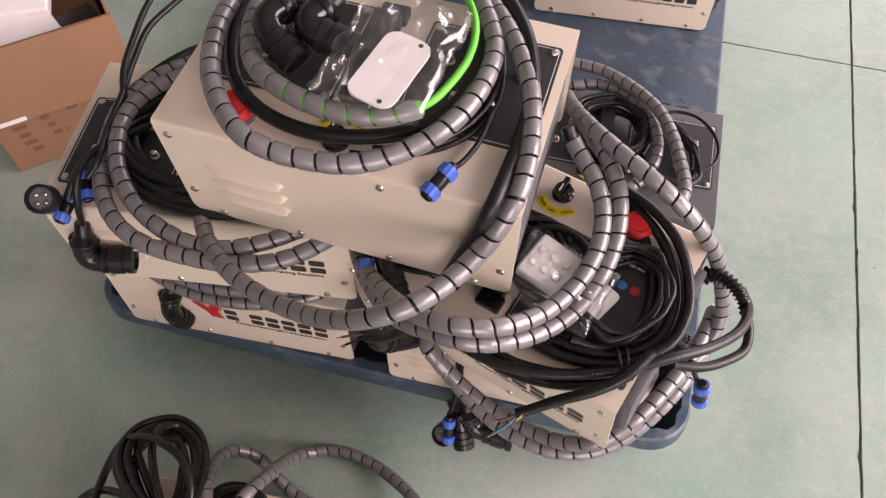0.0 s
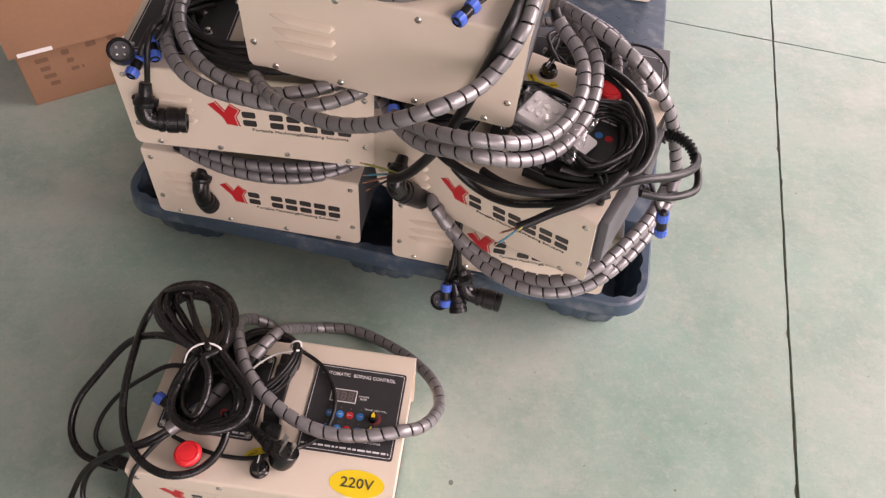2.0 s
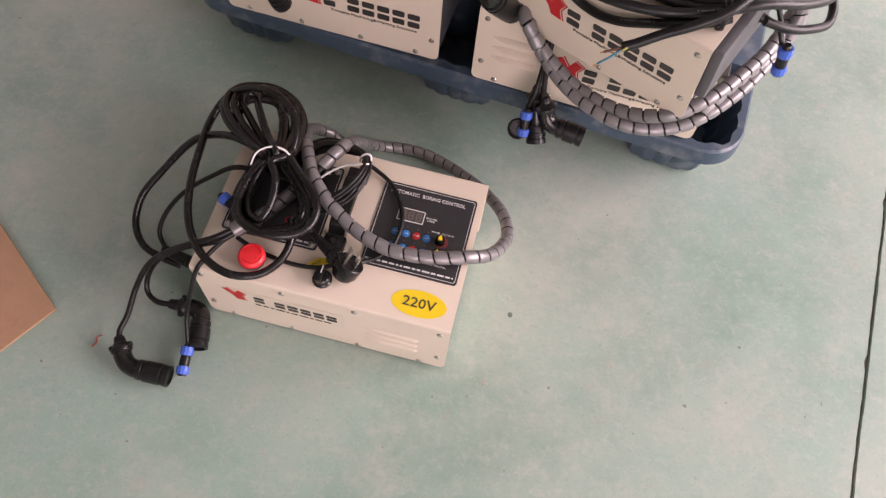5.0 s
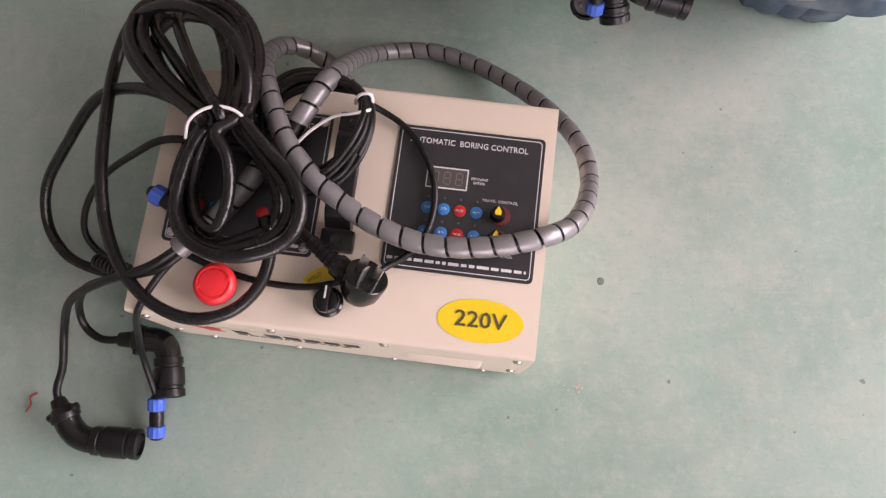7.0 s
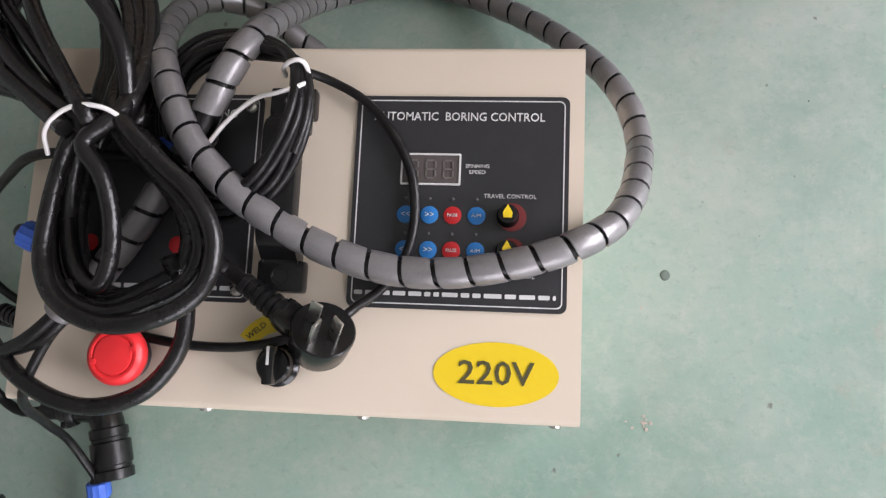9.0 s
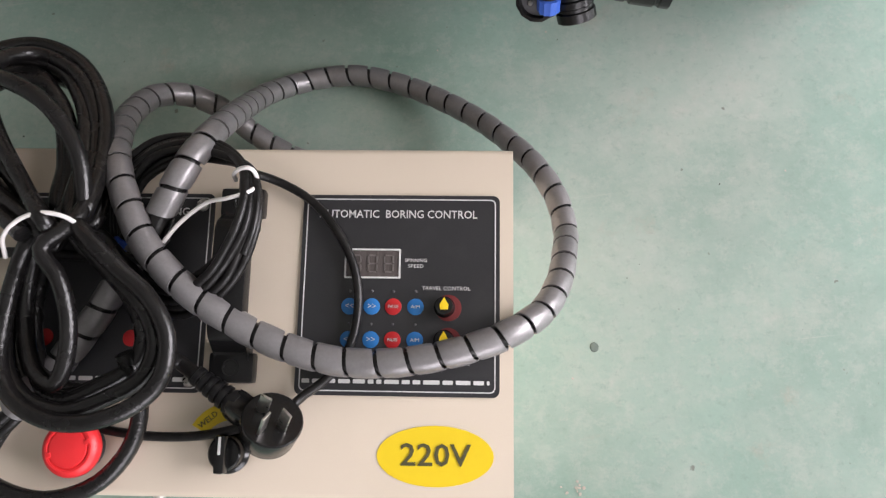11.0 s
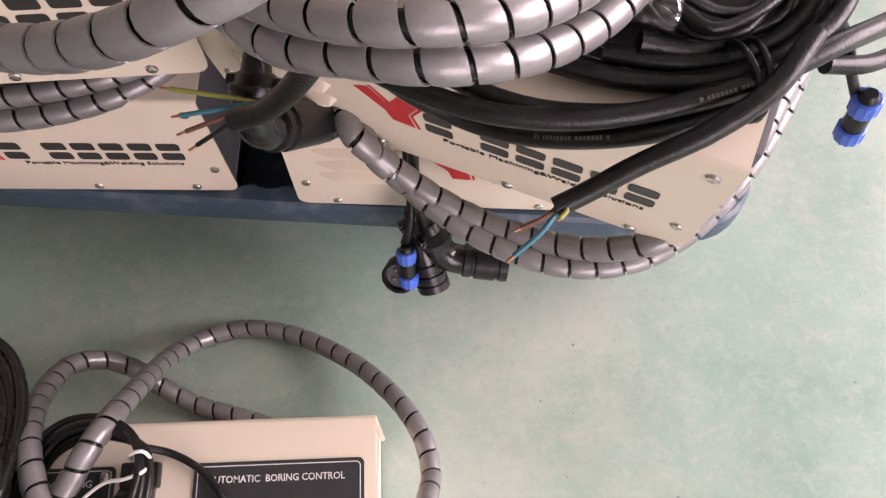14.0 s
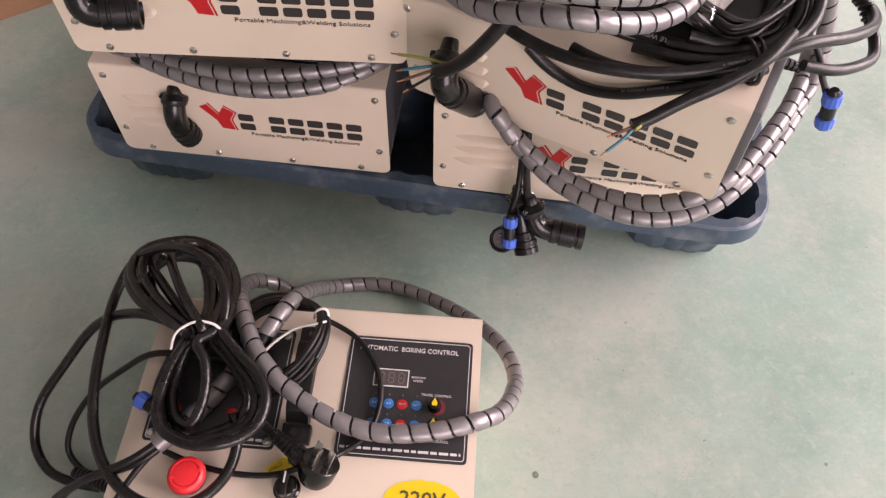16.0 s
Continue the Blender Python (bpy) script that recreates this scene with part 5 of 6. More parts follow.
BUNDLE_UP3 = [(-0.342, 0.341, 0.240), (-0.364, 0.376, 0.228), (-0.387, 0.422, 0.222), (-0.401, 0.458, 0.210), (-0.403, 0.489, 0.195), (-0.385, 0.505, 0.172), (-0.354, 0.484, 0.170), (-0.334, 0.438, 0.180), (-0.326, 0.383, 0.205), (-0.325, 0.344, 0.232)]
BUNDLE_UP4 = [(-0.361, 0.343, 0.218), (-0.401, 0.374, 0.212), (-0.437, 0.407, 0.206), (-0.453, 0.436, 0.200), (-0.456, 0.463, 0.190), (-0.438, 0.486, 0.178), (-0.412, 0.493, 0.170), (-0.384, 0.487, 0.168), (-0.365, 0.451, 0.175), (-0.354, 0.401, 0.190), (-0.349, 0.359, 0.208)]
BUNDLE_LOW0 = [(-0.319, 0.334, 0.236), (-0.296, 0.306, 0.236), (-0.275, 0.282, 0.235), (-0.266, 0.256, 0.232), (-0.272, 0.230, 0.230), (-0.289, 0.215, 0.230), (-0.320, 0.207, 0.232), (-0.349, 0.212, 0.230), (-0.375, 0.230, 0.225), (-0.386, 0.255, 0.220), (-0.384, 0.287, 0.216), (-0.376, 0.316, 0.216), (-0.364, 0.335, 0.222)]
BUNDLE_LOW1 = [(-0.327, 0.336, 0.226), (-0.302, 0.302, 0.224), (-0.284, 0.277, 0.222), (-0.279, 0.253, 0.220), (-0.289, 0.233, 0.218), (-0.313, 0.222, 0.218), (-0.342, 0.216, 0.220), (-0.368, 0.227, 0.217), (-0.384, 0.248, 0.212), (-0.389, 0.281, 0.206), (-0.381, 0.315, 0.206), (-0.365, 0.338, 0.212)]
BUNDLE_LOW2 = [(-0.336, 0.340, 0.214), (-0.315, 0.313, 0.212), (-0.298, 0.286, 0.208), (-0.293, 0.260, 0.205), (-0.303, 0.242, 0.203), (-0.326, 0.231, 0.204), (-0.351, 0.224, 0.207), (-0.375, 0.238, 0.204), (-0.386, 0.265, 0.200), (-0.386, 0.301, 0.196), (-0.378, 0.332, 0.194), (-0.368, 0.343, 0.198)]
BUNDLE_LOW3 = [(-0.346, 0.325, 0.238), (-0.337, 0.305, 0.234), (-0.334, 0.279, 0.228), (-0.339, 0.251, 0.222), (-0.348, 0.235, 0.220), (-0.364, 0.245, 0.214), (-0.375, 0.270, 0.206), (-0.376, 0.303, 0.204), (-0.368, 0.329, 0.208), (-0.360, 0.337, 0.214)]


def shifted(pts, dx, dy, dz):
    return [(x + dx, y + dy, z + dz) for x, y, z in pts]


def pinched_bundle():
    """One long cable folded into loops that a white tie draws together."""
    far = [BUNDLE_UP0, BUNDLE_UP2, BUNDLE_UP1, BUNDLE_UP4, BUNDLE_UP3, shifted(BUNDLE_UP1, 0.008, -0.010, -0.014)]
    near = [BUNDLE_LOW2, BUNDLE_LOW1, BUNDLE_LOW0, shifted(BUNDLE_LOW2, 0.006, 0.006, -0.013), BUNDLE_LOW3, shifted(BUNDLE_LOW1, -0.012, 0.012, -0.022)]
    pts = []
    for a, b in zip(far, near):
        pts += a + b
    return [(x, y, max(z, TOPW + 0.0065) if y < 0.40 else z) for x, y, z in pts]


cable("power_cable", pinched_bundle(), 0.0060, K + "folded into loops and bound on the floor unit", material=PVC, step=0.005, segs=12)
COIL_OUT = [(-0.210, 0.374, 0.205), (-0.203, 0.351, 0.213), (-0.205, 0.328, 0.215), (-0.214, 0.308, 0.213), (-0.228, 0.291, 0.208), (-0.250, 0.279, 0.198), (-0.278, 0.277, 0.186), (-0.306, 0.297, 0.180), (-0.321, 0.331, 0.178), (-0.322, 0.368, 0.178), (-0.312, 0.397, 0.180), (-0.289, 0.413, 0.182), (-0.261, 0.414, 0.184), (-0.233, 0.400, 0.192)]
COIL_IN = [(-0.215, 0.371, 0.205), (-0.215, 0.351, 0.213), (-0.221, 0.331, 0.215), (-0.232, 0.314, 0.213), (-0.246, 0.303, 0.208), (-0.264, 0.298, 0.198), (-0.282, 0.300, 0.186), (-0.300, 0.316, 0.180), (-0.309, 0.337, 0.178), (-0.310, 0.364, 0.178), (-0.300, 0.383, 0.180), (-0.283, 0.394, 0.182), (-0.261, 0.396, 0.184), (-0.236, 0.389, 0.192)]
thin = []
for i in range(6 * len(COIL_OUT) + 4):
    k = i % len(COIL_OUT)
    f = (0.0, 0.75, 0.3, 1.0, 0.55, 0.15, 0.9)[i // len(COIL_OUT)] + rnd.uniform(-0.06, 0.06)
    lift = 0.0035 * ((i // len(COIL_OUT)) * 2 % 5) * (0.45 if k > 6 else 0.8)
    x, y, z = (a + (b - a) * f for a, b in zip(COIL_IN[k], COIL_OUT[k]))
    thin.append((x, y, z + lift - 0.002))
cable_print(cable("control_cable", thin, 0.0032, K + "thin, coiled over the carry handle", step=0.006), thin, 0.0032, 0.62, 0.060, 0.0014, 4, (0.1, 0.0, 1.0))
cable("control_cable", [(-0.22, 0.379, 0.19), (-0.197, 0.371, 0.178), (-0.172, 0.352, 0.177), (-0.154, 0.324, 0.177), (-0.145, 0.296, 0.177), (-0.145, 0.269, 0.177), (-0.154, 0.24, 0.177), (-0.173, 0.219, 0.177), (-0.193, 0.207, 0.18), (-0.204, 0.194, 0.19)], 0.0034, K + "thin, curving over the dark panel")
cable("control_cable", [(-0.385, 0.222, 0.180), (-0.356, 0.209, 0.176), (-0.333, 0.201, 0.175), (-0.306, 0.194, 0.175), (-0.275, 0.19, 0.176), (-0.254, 0.19, 0.18), (-0.232, 0.192, 0.19)], 0.0034, K + "thin, lying beside the red button")
cable("power_cable", A_OUT1, 0.0062, K + "looping down beside the floor unit", material=PVC)
cable("control_cable", A_OUT2, 0.0040, K + "thin, looping down beside the floor unit")
cable("power_cable", A_OUT3, 0.0062, K + "looping round the red button", material=PVC)
cable("control_cable", A_LEAD1[:-1] + [(-0.574, 0.102, 0.031), (-0.569, 0.086, 0.0292)], 0.0045, K + "leading down to a right-angle connector")
cable("control_cable", A_LEAD2, 0.0045, K + "leading down to a right-angle connector")
cable("control_cable", A_LEAD3, 0.0036, K + "thin, leading down to a blue-nut connector")
cable("power_cable", FLOOR_CABLE, 0.0060, K + "lying in a loose coil on the floor")


def white_tie(pts, label):
    tagged(tube("cable_tie", pts, 0.0016, WHITEPL, None, "", 0.003, 8), label, "cable tie", "white cable ties")


ring = [(-0.380, 0.326, 0.222), (-0.373, 0.337, 0.236), (-0.360, 0.345, 0.242), (-0.344, 0.348, 0.244), (-0.328, 0.344, 0.242), (-0.317, 0.335, 0.235)]
white_tie(ring, "white cable tie round the black bundle")
white_tie([(-0.221, 0.367, 0.205), (-0.219, 0.368, 0.216), (-0.212, 0.369, 0.223), (-0.205, 0.368, 0.224), (-0.203, 0.365, 0.218), (-0.206, 0.363, 0.206), (-0.207, 0.352, 0.222), (-0.222, 0.349, 0.222), (-0.240, 0.350, 0.214), (-0.263, 0.340, 0.206), (-0.277, 0.328, 0.203)], "white cable tie with a long loose tail")

knot = [tuple(Vector(E_TIE[0]) + Vector((0.006 * math.cos(a * 0.5), 0.024 * math.cos(a), 0.019 * math.sin(a)))) for a in [0.42 * i for i in range(32)]]
tagged(tube("twist_tie", knot, 0.0021, BLACK, None, "", 0.003, 8), "black twist tie round the thick cables", "cable tie")

# grey sleeve where the leads leave the bundle
bm = bmesh.new()
lathe(bm, [(0.010, 0), (0.011, 0.001), (0.011, 0.023), (0.010, 0.024)], 16, along((-0.368, 0.236, 0.206), (-0.388, 0.222, 0.200)))
tagged(part("cable_sleeve", bm, SILVER), "short grey sleeve binding three thin leads", "cable sleeve")


def mains_plug(m):
    e = thing("mains_plug", m, "black mains plug with flat metal blades, lying face up", "plug")
    bm = bmesh.new()
    lathe(bm, [(0.006, -0.030), (0.016, -0.028), (0.020, -0.020), (0.0215, -0.004), (0.0215, -0.001), (0.0205, 0.0), (0.001, 0.0)], 30)
    add_box(bm, (0.026, 0.020, 0.018), (-0.022, 0, -0.016), 0.005)
    part("plug_body", bm, GLOSSY, e)
    for x, y, a in ((-0.0090, -0.001, 10), (0.0085, -0.001, -10), (0.0, -0.012, 90)):
        bm = bmesh.new()
        add_box(bm, (0.0082, 0.0018, 0.021), (x, y, 0.010), 0.0004, pose(x, y, 0, 0, 0, a) @ pose(-x, -y, 0))
        part("blade", bm, STEEL, e, "flat bright metal blade")
    bm = bmesh.new()
    prof = [(0.010, 0)]
    for i in range(6):
        prof += [(0.0095 - i * 0.0004, 0.002 + i * 0.006), (0.0095 - i * 0.0004, 0.0055 + i * 0.006), (0.0068, 0.006 + i * 0.006), (0.0068, 0.0076 + i * 0.006)]
    lathe(bm, prof, 14, along((-0.030, 0, -0.016), (-0.07, 0.0, -0.016)))
    part("strain_relief", bm, BLACK, e)
    return e


PLUG = Matrix(((0.741, 0.529, 0.413, -0.208), (-0.671, 0.584, 0.456, 0.195), (0.0, -0.615, 0.788, 0.200), (0, 0, 0, 1)))
mains_plug(PLUG)
cable("power_cable", [(-0.268, 0.262, 0.224), (-0.277, 0.248, 0.216), tuple(PLUG @ Vector((-0.085, 0, -0.016))), tuple(PLUG @ Vector((-0.066, 0, -0.016)))], 0.0055, K + "running into the mains plug")

# connectors, space by space
elbow_connector((-0.571, 0.090, 0.030), (-0.551, 0.049, 0.022), (-0.479, 0.042, 0.019))
elbow_connector((-0.508, 0.159, 0.030), (-0.456, 0.159, 0.022), (-0.450, 0.093, 0.019))
blue_connector((-0.463, 0.094, 0.024), (-0.464, 0.048, 0.013))
blue_connector((-0.421, 0.284, 0.188), (-0.386, 0.262, 0.182))
blue_connector((-0.300, 0.352, 0.184), (-0.316, 0.330, 0.182))
strain_relief((-0.462, 0.215, 0.060), (-0.540, 0.250, 0.040), 0.012)
elbow_connector((-0.447, 0.649, 0.505), (-0.454, 0.626, 0.452), (-0.392, 0.634, 0.446), r=0.0190)
elbow_connector((-0.414, 0.695, 0.27), (-0.42, 0.67, 0.233), (-0.412, 0.686, 0.185), r=0.0175)
elbow_connector((-0.049, 0.579, 0.44), (-0.061, 0.54, 0.408), (-0.016, 0.592, 0.33), r=0.0185)
elbow_connector((0.062, 0.545, 0.194), (0.074, 0.524, 0.152), (0.138, 0.507, 0.148), r=0.0175)
elbow_connector((0.050, 0.556, 0.182), (0.054, 0.542, 0.152), (0.062, 0.505, 0.116), r=0.0165)
round_socket((0.026, 0.515, 0.138), (-0.3, -0.6, 0.6))
blue_connector((0.037, 0.532, 0.170), (0.036, 0.508, 0.128))
round_socket((-0.459, 0.626, 0.584), (0.10, -0.55, 0.75))
blue_connector((-0.436, 0.690, 0.560), (-0.424, 0.655, 0.546))
blue_connector((-0.445, 0.665, 0.548), (-0.457, 0.628, 0.534))
elbow_connector((-0.050, 0.610, 0.545), (-0.040, 0.580, 0.540), (-0.024, 0.530, 0.530), "black right-angle connector tucked under the top unit")
blue_connector((-0.066, 0.612, 0.545), (-0.064, 0.566, 0.535))
blue_connector((0.038, 0.567, 0.7275), (0.013, 0.537, 0.7175))
blue_connector((0.345, 0.474, 0.447), (0.353, 0.470, 0.399))
elbow_connector((-0.127, 0.73, 0.8), (-0.158, 0.691, 0.8), (-0.12, 0.659, 0.775), r=0.018)
elbow_connector((-0.083, 0.727, 0.8), (-0.117, 0.688, 0.8), (-0.063, 0.672, 0.78), r=0.018)
curl = spline(E_RELIEF, 0.0011)
step = [0.0118 - 0.004 * k / len(curl) if (k // 3) % 2 else 0.0078 - 0.002 * k / len(curl) for k in range(len(curl))]
V, F = tube_data(curl, step, 14)
tagged(data_part("strain_relief", V.tolist(), F, BLACK, None, "", 30), "black ribbed rubber strain relief curling off the tipped unit", "strain relief", "cable strain reliefs")
cable("power_cable", E_TAIL, 0.0062, K + "thick, curling back from a ribbed strain relief")
strain_relief((0.305, 0.565, 0.420), (0.353, 0.556, 0.405))
strain_relief((-0.416, 0.826, 0.550), (-0.380, 0.748, 0.530), 0.011)


# ---- plastic bags and what lies in them ----
def film():
    m = bpy.data.materials.new("clear_plastic_film")
    m.use_nodes = True
    N, L = m.node_tree.nodes, m.node_tree.links
    N.remove(N["Principled BSDF"])
    tr, gl, mx = N.new("ShaderNodeBsdfTransparent"), N.new("ShaderNodeBsdfGlossy"), N.new("ShaderNodeMixShader")
    tr.inputs["Color"].default_value = (0.99, 0.99, 0.99, 1)
    gl.inputs["Roughness"].default_value = 0.22
    lw = N.new("ShaderNodeLayerWeight")
    lw.inputs["Blend"].default_value = 0.35
    mr = N.new("ShaderNodeMapRange")
    mr.inputs[3].default_value, mr.inputs[4].default_value = 0.07, 0.42
    L.new(lw.outputs["Facing"], mr.inputs[0])
    L.new(mr.outputs[0], mx.inputs[0])
    L.new(tr.outputs[0], mx.inputs[1])
    L.new(gl.outputs[0], mx.inputs[2])
    L.new(mx.outputs[0], N["Material Output"].inputs["Surface"])
    return m


FILM = film()


def plastic_bag(m, w, h, thick, seed, label):
    e = thing("plastic_bag", m, label, "plastic bag")
    n = 46
    for s in (1, -1):
        bm = bmesh.new()
        g = []
        for i in range(n + 1):
            row = []
            for j in range(n + 1):
                x, y = (i / n - 0.5), (j / n - 0.5)
                edge = max(0.0, (1 - (2 * abs(x)) ** 4) * (1 - (2 * abs(y)) ** 4))
                z = s * thick * edge ** 0.6
                crease = abs(noise.noise((x * 4 + y * 2 + seed, y * 5 - x * 2, s * 2.0))) * 0.011 + abs(noise.noise((x * 14 + seed, y * 5, s * 5.0))) * 0.0035
                row.append(bm.verts.new((x * w * (1 + 0.05 * noise.noise((y * 5, seed, 1))), y * h * (1 + 0.06 * noise.noise((x * 5, seed, 3))), z + crease * s + 0.006 * noise.noise((x * 3, y * 3, seed)))))
            g.append(row)
        for i in range(n):
            for j in range(n):
                bm.faces.new((g[i][j], g[i + 1][j], g[i + 1][j + 1], g[i][j + 1]))
        part("bag_film", bm, FILM, e)
    return e


bag_pose = pose(-0.022, 0.656, 0.795, 5, 6, -20)
plastic_bag(bag_pose, 0.112, 0.150, 0.010, 4, "clear crumpled plastic bag holding a white plate")
bm = bmesh.new()
plate(bm, rounded(0.050, 0.092, 0.014), -0.0015, 0.0015)
wp = part("cover_plate", bm, WHITEPL)
wp.matrix_world = bag_pose @ pose(0.006, -0.022, 0.0, 0, 0, -6)
tagged(wp, "white plastic cover plate with two holes, inside a clear bag", "plate")
for y in (-0.040, 0.040):
    bm = bmesh.new()
    lathe(bm, [(0.0026, 0.0014), (0.0026, 0.0018), (0.001, 0.0018)], 12, Matrix.Translation((0.012, y, 0)))
    part("hole", bm, INK, wp, "dark screw hole")

bm = bmesh.new()
add_box(bm, (0.075, 0.060, 0.026), (0, 0, 0), 0.006, segs=3)
box_m = pose(0.161, 0.574, 0.534, 9, 6, -38)
wb = part("pendant_box", bm, WHITEPL)
wb.matrix_world = box_m
tagged(wb, "white plastic box with rows of round buttons, inside a bag", "pendant")
for i in range(4):
    for j in range(2):
        bm = bmesh.new()
        lathe(bm, [(0.0055, 0), (0.0055, 0.002), (0.0045, 0.003), (0.0040, 0.0022), (0.001, 0.0022)], 14, Matrix.Translation((-0.024 + i * 0.016, -0.010 + j * 0.020, 0.0130)))
        part("button", bm, WHITEPL, wb)
plastic_bag(box_m @ pose(0.012, -0.010, 0.006, 0, 0, 8), 0.118, 0.090, 0.012, 9, "clear crumpled plastic bag round a white pendant")
bm = bmesh.new()
plate(bm, rounded(0.036, 0.060, 0.006), -0.0015, 0.0015)
gp = part("cover_plate", bm, WHITEPL)
gp.matrix_world = Matrix.Translation(Vector(PALE_PLATE[0]) + Vector((-0.006, 0.004, -0.004))) @ pose(0, 0, 0, 9, 4, -45)
tagged(gp, "pale plastic plate lying in the cable heap", "plate")


# ---- cartons ----
def carton(m, w, d, h, label):
    """A carton of outer size w, d, h with its front left foot at m; the front flap hangs outside."""
    e = thing("cardboard_carton", m, label, "carton")
    t = 0.005
    for name, size, at in (("front_wall", (w, t, h), (w / 2, t / 2, h / 2)), ("back_wall", (w, t, h), (w / 2, d - t / 2, h / 2)), ("side_wall", (t, d - 2 * t - 0.001, h), (t / 2, d / 2, h / 2)),
                           ("side_wall", (t, d - 2 * t - 0.001, h), (w - t / 2, d / 2, h / 2)), ("bottom", (w - 0.012, d - 0.012, t), (w / 2, d / 2, t / 2 + 0.001))):
        bm = bmesh.new()
        add_box(bm, size, at, 0.0012, segs=1)
        part(name, bm, SHADEDCARD, e)
    return e


CM = pose(-0.950, 1.152, 0, 0, 0, 30.3)
c1 = carton(CM, 0.315, 0.30, 0.315, "open brown cardboard carton with printed text on the floor")


def flap(e, x0, x1, z0, z1, out, name="flap"):
    bm = bmesh.new()
    n = 10
    rows = []
    for k in range(n + 1):
        s = k / n
        z = z1 + (z0 - z1) * s
        y = -0.004 - out * (s ** 0.8) - 0.004 * math.sin(s * 3.1)
        rows.append((y, z))
    m = 12
    grid = []
    for off in (0, 0.004):
        g = []
        for (y, z) in rows:
            g.append([bm.verts.new((x0 + (x1 - x0) * i / m, y - off + 0.003 * noise.noise((i * 0.5, z * 9, 2)), z)) for i in range(m + 1)])
        grid.append(g)
    for g in grid:
        for a, b in zip(g, g[1:]):
            for i in range(m):
                bm.faces.new((a[i], a[i + 1], b[i + 1], b[i]))
    for i in range(m):
        for r in (0, n):
            bm.faces.new((grid[0][r][i], grid[0][r][i + 1], grid[1][r][i + 1], grid[1][r][i]))
    for r in range(n):
        for i in (0, m):
            bm.faces.new((grid[0][r][i], grid[0][r + 1][i], grid[1][r + 1][i], grid[1][r][i]))
    return part(name, bm, SHADEDCARD, e)


flap(c1, -0.012, 0.318, 0.175, 0.318, 0.045)
for k, (x, z, w, h) in enumerate(((0.050, 0.118, 0.030, 0.012), (0.105, 0.125, 0.018, 0.014), (0.165, 0.130, 0.024, 0.014), (0.215, 0.133, 0.022, 0.012), (0.052, 0.094, 0.024, 0.012), (0.110, 0.100, 0.016, 0.012), (0.055, 0.072, 0.028, 0.012), (0.060, 0.050, 0.022, 0.012), (0.120, 0.076, 0.030, 0.010), (0.130, 0.150, 0.070, 0.010))):
    text_bars("carton_print", c1, pose(x, -0.0006, z, 90, 0, 0), w, h, k, PRINT)
bm = bmesh.new()
plate(bm, rounded(0.075, 0.009, 0.001, 2), 0, 0.0006)
part("tape_strip", bm, TAPE, c1, "strip of white tape", smooth=False).matrix_local = pose(0.045, -0.0535, 0.180, 78, 0, 0)
bm = bmesh.new()
plate(bm, rounded(0.040, 0.022, 0.001, 2), 0, 0.0006)
part("paper_label", bm, TAPE, c1, "small white paper label", smooth=False).matrix_local = pose(0.250, -0.0008, 0.118, 90, 0, 0) @ pose(0, 0, 0, 0, 0, 25)
# what lies in the carton
for x, y, z, a, s in ((0.10, 0.10, 0.262, 12, (0.22, 0.12, 0.030)), (0.12, 0.19, 0.285, -14, (0.20, 0.10, 0.030))):
    bm = bmesh.new()
    add_box(bm, s, (0, 0, 0), 0.008, segs=3)
    o = part("white_packet", bm, WHITEPL)
    o.matrix_world = CM @ pose(x, y, z, 6, 3, a)
    tagged(o, "white wrapped packet lying in the open carton", "packet", "packets in the carton")
bm = bmesh.new()
add_box(bm, (0.10, 0.08, 0.24), (0, 0, 0), 0.01, segs=2)
o = part("dark_packet", bm, BLACK)
o.matrix_world = CM @ pose(0.245, 0.10, 0.140, 0, 0, 10)
tagged(o, "dark wrapped packet standing in the open carton", "packet")
bm = bmesh.new()
add_box(bm, (0.29, 0.27, 0.20), (0, 0, 0), 0.01, segs=2)
o = part("inner_carton", bm, SHADEDCARD)
o.matrix_world = CM @ pose(0.155, 0.15, 0.108, 0, 0, 0)
# (fills the carton up to under the packets)
tagged(o, "brown inner carton under the white packets", "carton")

bm = bmesh.new()
P, Q, R2 = Vector((-0.698, 0.134, 0)), Vector((-0.900, 0.330, 0)), Vector((-0.800, 0.000, 0))
S2 = Q + (R2 - P) * 1.4
lo = [bm.verts.new(v + Vector((0, 0, 0.002))) for v in (P, Q, S2, P + (R2 - P) * 1.4)]
hi = [bm.verts.new(v + Vector((0, 0, z))) for v, z in zip((P, Q, S2, P + (R2 - P) * 1.4), (0.007, 0.016, 0.018, 0.007))]
for i in range(4):
    bm.faces.new((lo[i], lo[(i + 1) % 4], hi[(i + 1) % 4], hi[i]))
bm.faces.new(hi)
bm.faces.new(lo[::-1])
o = part("cardboard_sheet", bm, LITCARD, smooth=False)
tagged(o, "flat brown cardboard sheet lying on the floor", "cardboard")

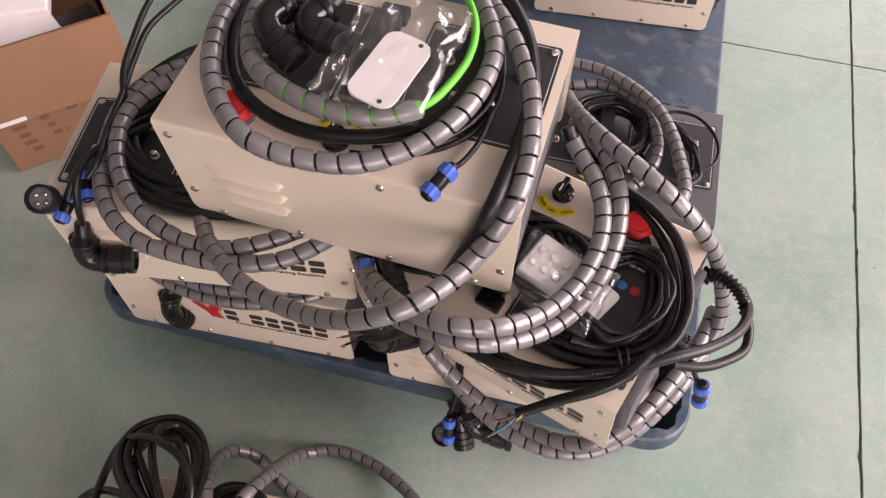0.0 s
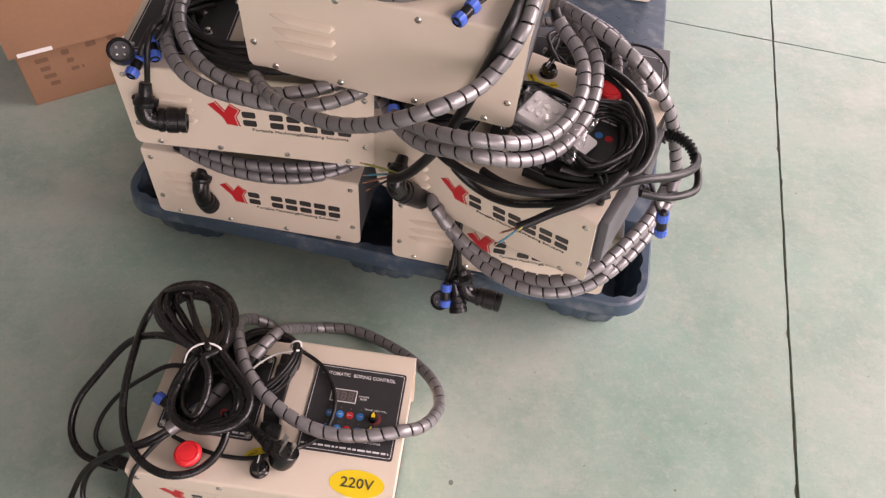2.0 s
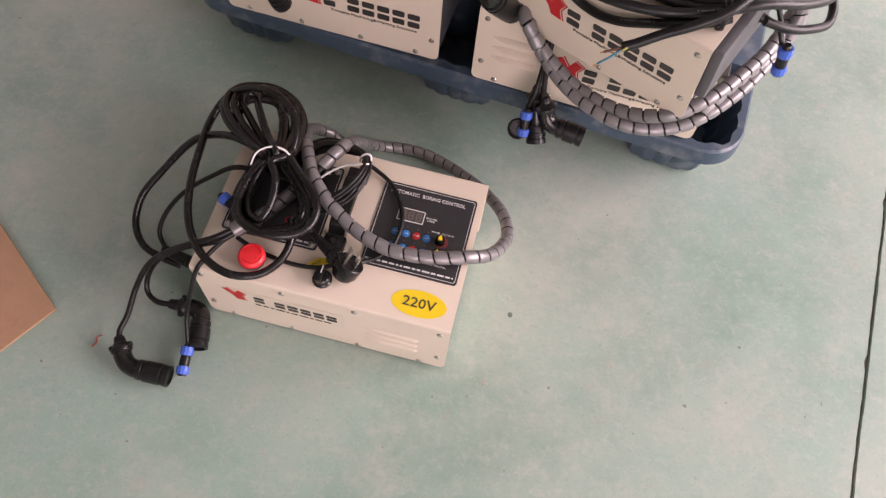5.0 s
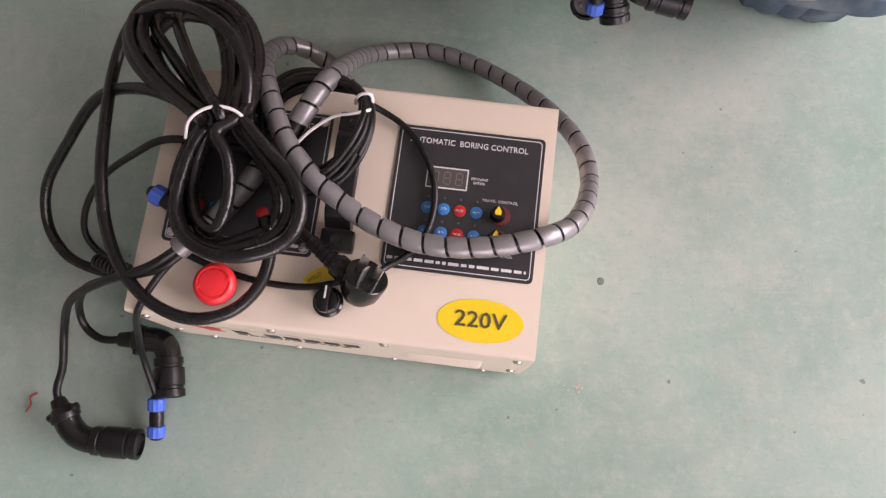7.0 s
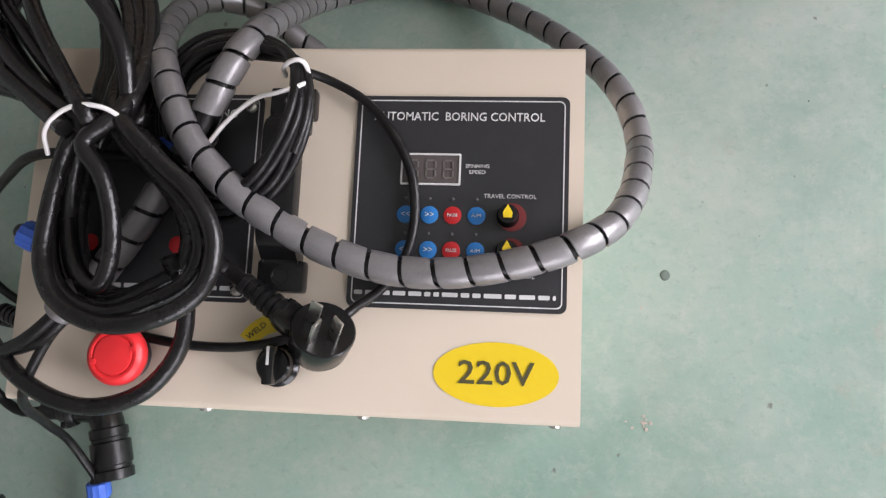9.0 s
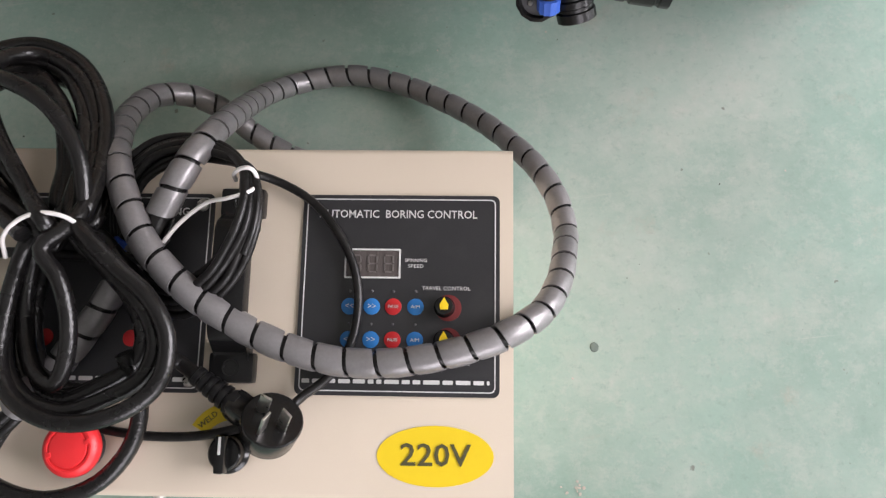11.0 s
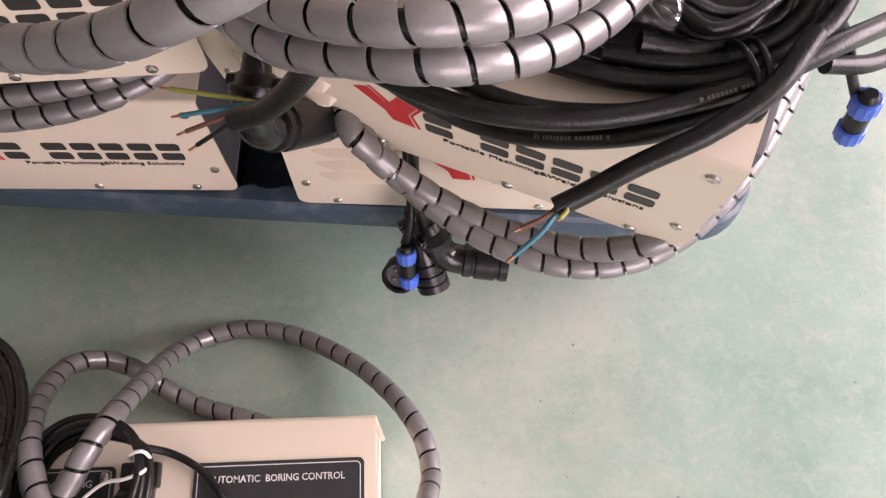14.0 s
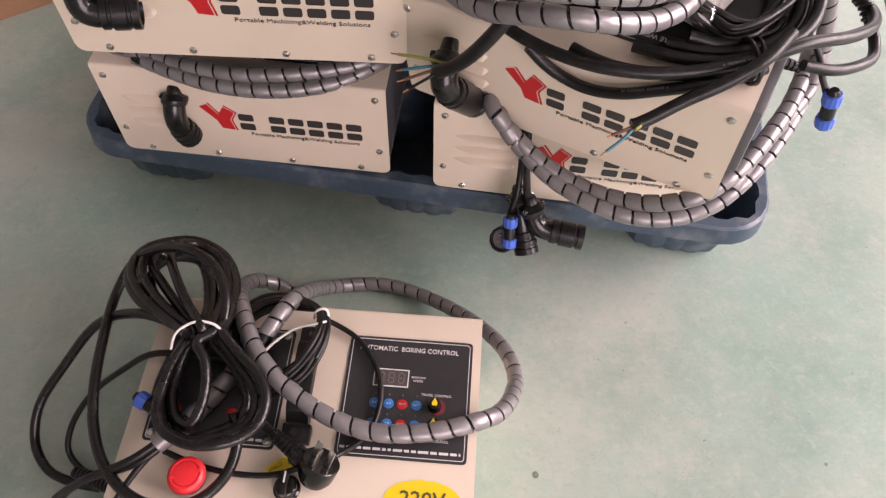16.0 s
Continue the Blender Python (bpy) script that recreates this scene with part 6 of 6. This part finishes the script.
# ---- crumbs and grit on the floor ----
def crumbs(name, spots, size, material, seed, label):
    """Thin flakes with ragged outlines, lying flat."""
    rnd, V, F = random.Random(seed), [], []
    for x, y, k in spots:
        n, r, b = rnd.randint(5, 8), size * k, len(V)
        turn, thin = rnd.uniform(0, 6.28), rnd.uniform(0.4, 1.0)
        for z in (0.0, r * 0.18):
            for i in range(n):
                a, q = 2 * math.pi * i / n, r * (rnd.uniform(0.55, 1.0) if not z else 0.75)
                px, py = q * math.cos(a), q * math.sin(a) * thin
                V.append((x + px * math.cos(turn) - py * math.sin(turn), y + px * math.sin(turn) + py * math.cos(turn), 0.0003 + z))
        F += [(b + i, b + (i + 1) % n, b + n + (i + 1) % n, b + n + i) for i in range(n)] + [tuple(range(b + n, b + 2 * n))]
    tagged(data_part(name, V, F, material, None, "", 30), label, "debris", kind="stuff")


rnd = random.Random(77)
near = [(rnd.uniform(-0.9, 0.95), rnd.uniform(-0.35, 1.1), rnd.uniform(0.3, 1.0) ** 2) for _ in range(170)]
crumbs("pale_crumbs", near[:70] + [(0.017 + rnd.gauss(0, 0.006), 0.101 + rnd.gauss(0, 0.004), rnd.uniform(0.5, 1.6)) for _ in range(12)] + [(0.291 + rnd.gauss(0, 0.008), -0.032 + rnd.gauss(0, 0.005), rnd.uniform(0.5, 1.2)) for _ in range(9)], 0.0015,
       mat("pale_crumb", (0.50, 0.42, 0.36), 0.9, vary=0.2, scale=90, bump=0.3), 5, "pale crumbs and flakes scattered on the green floor")
crumbs("dark_grit", near[70:], 0.0015, mat("dark_grit", (0.045, 0.042, 0.04), 0.8, vary=0.3, scale=90, bump=0.2), 6, "dark grit scattered on the green floor")
bm = bmesh.new()
lathe(bm, [(0.0042, 0.0), (0.0039, 0.0003), (0.0026, 0.0005), (0.0006, 0.0006)], 14, Matrix.Translation((0.0525, 0.2265, 0.0002)) @ Matrix.Diagonal((1.0, 1.15, 1, 1)))
tagged(part("tar_spot", bm, mat("grey_green_tar", (0.13, 0.165, 0.14), 0.6, vary=0.2, scale=120, bump=0.1)), "small dark dried spot on the floor", "stain")
cable("red_thread", [(-0.622, 0.080, 0.0014), (-0.617, 0.088, 0.0016), (-0.619, 0.096, 0.0014), (-0.611, 0.101, 0.0014)], 0.0008, "short red thread lying on the green floor", "thread", RED, 0.002, "", 6)
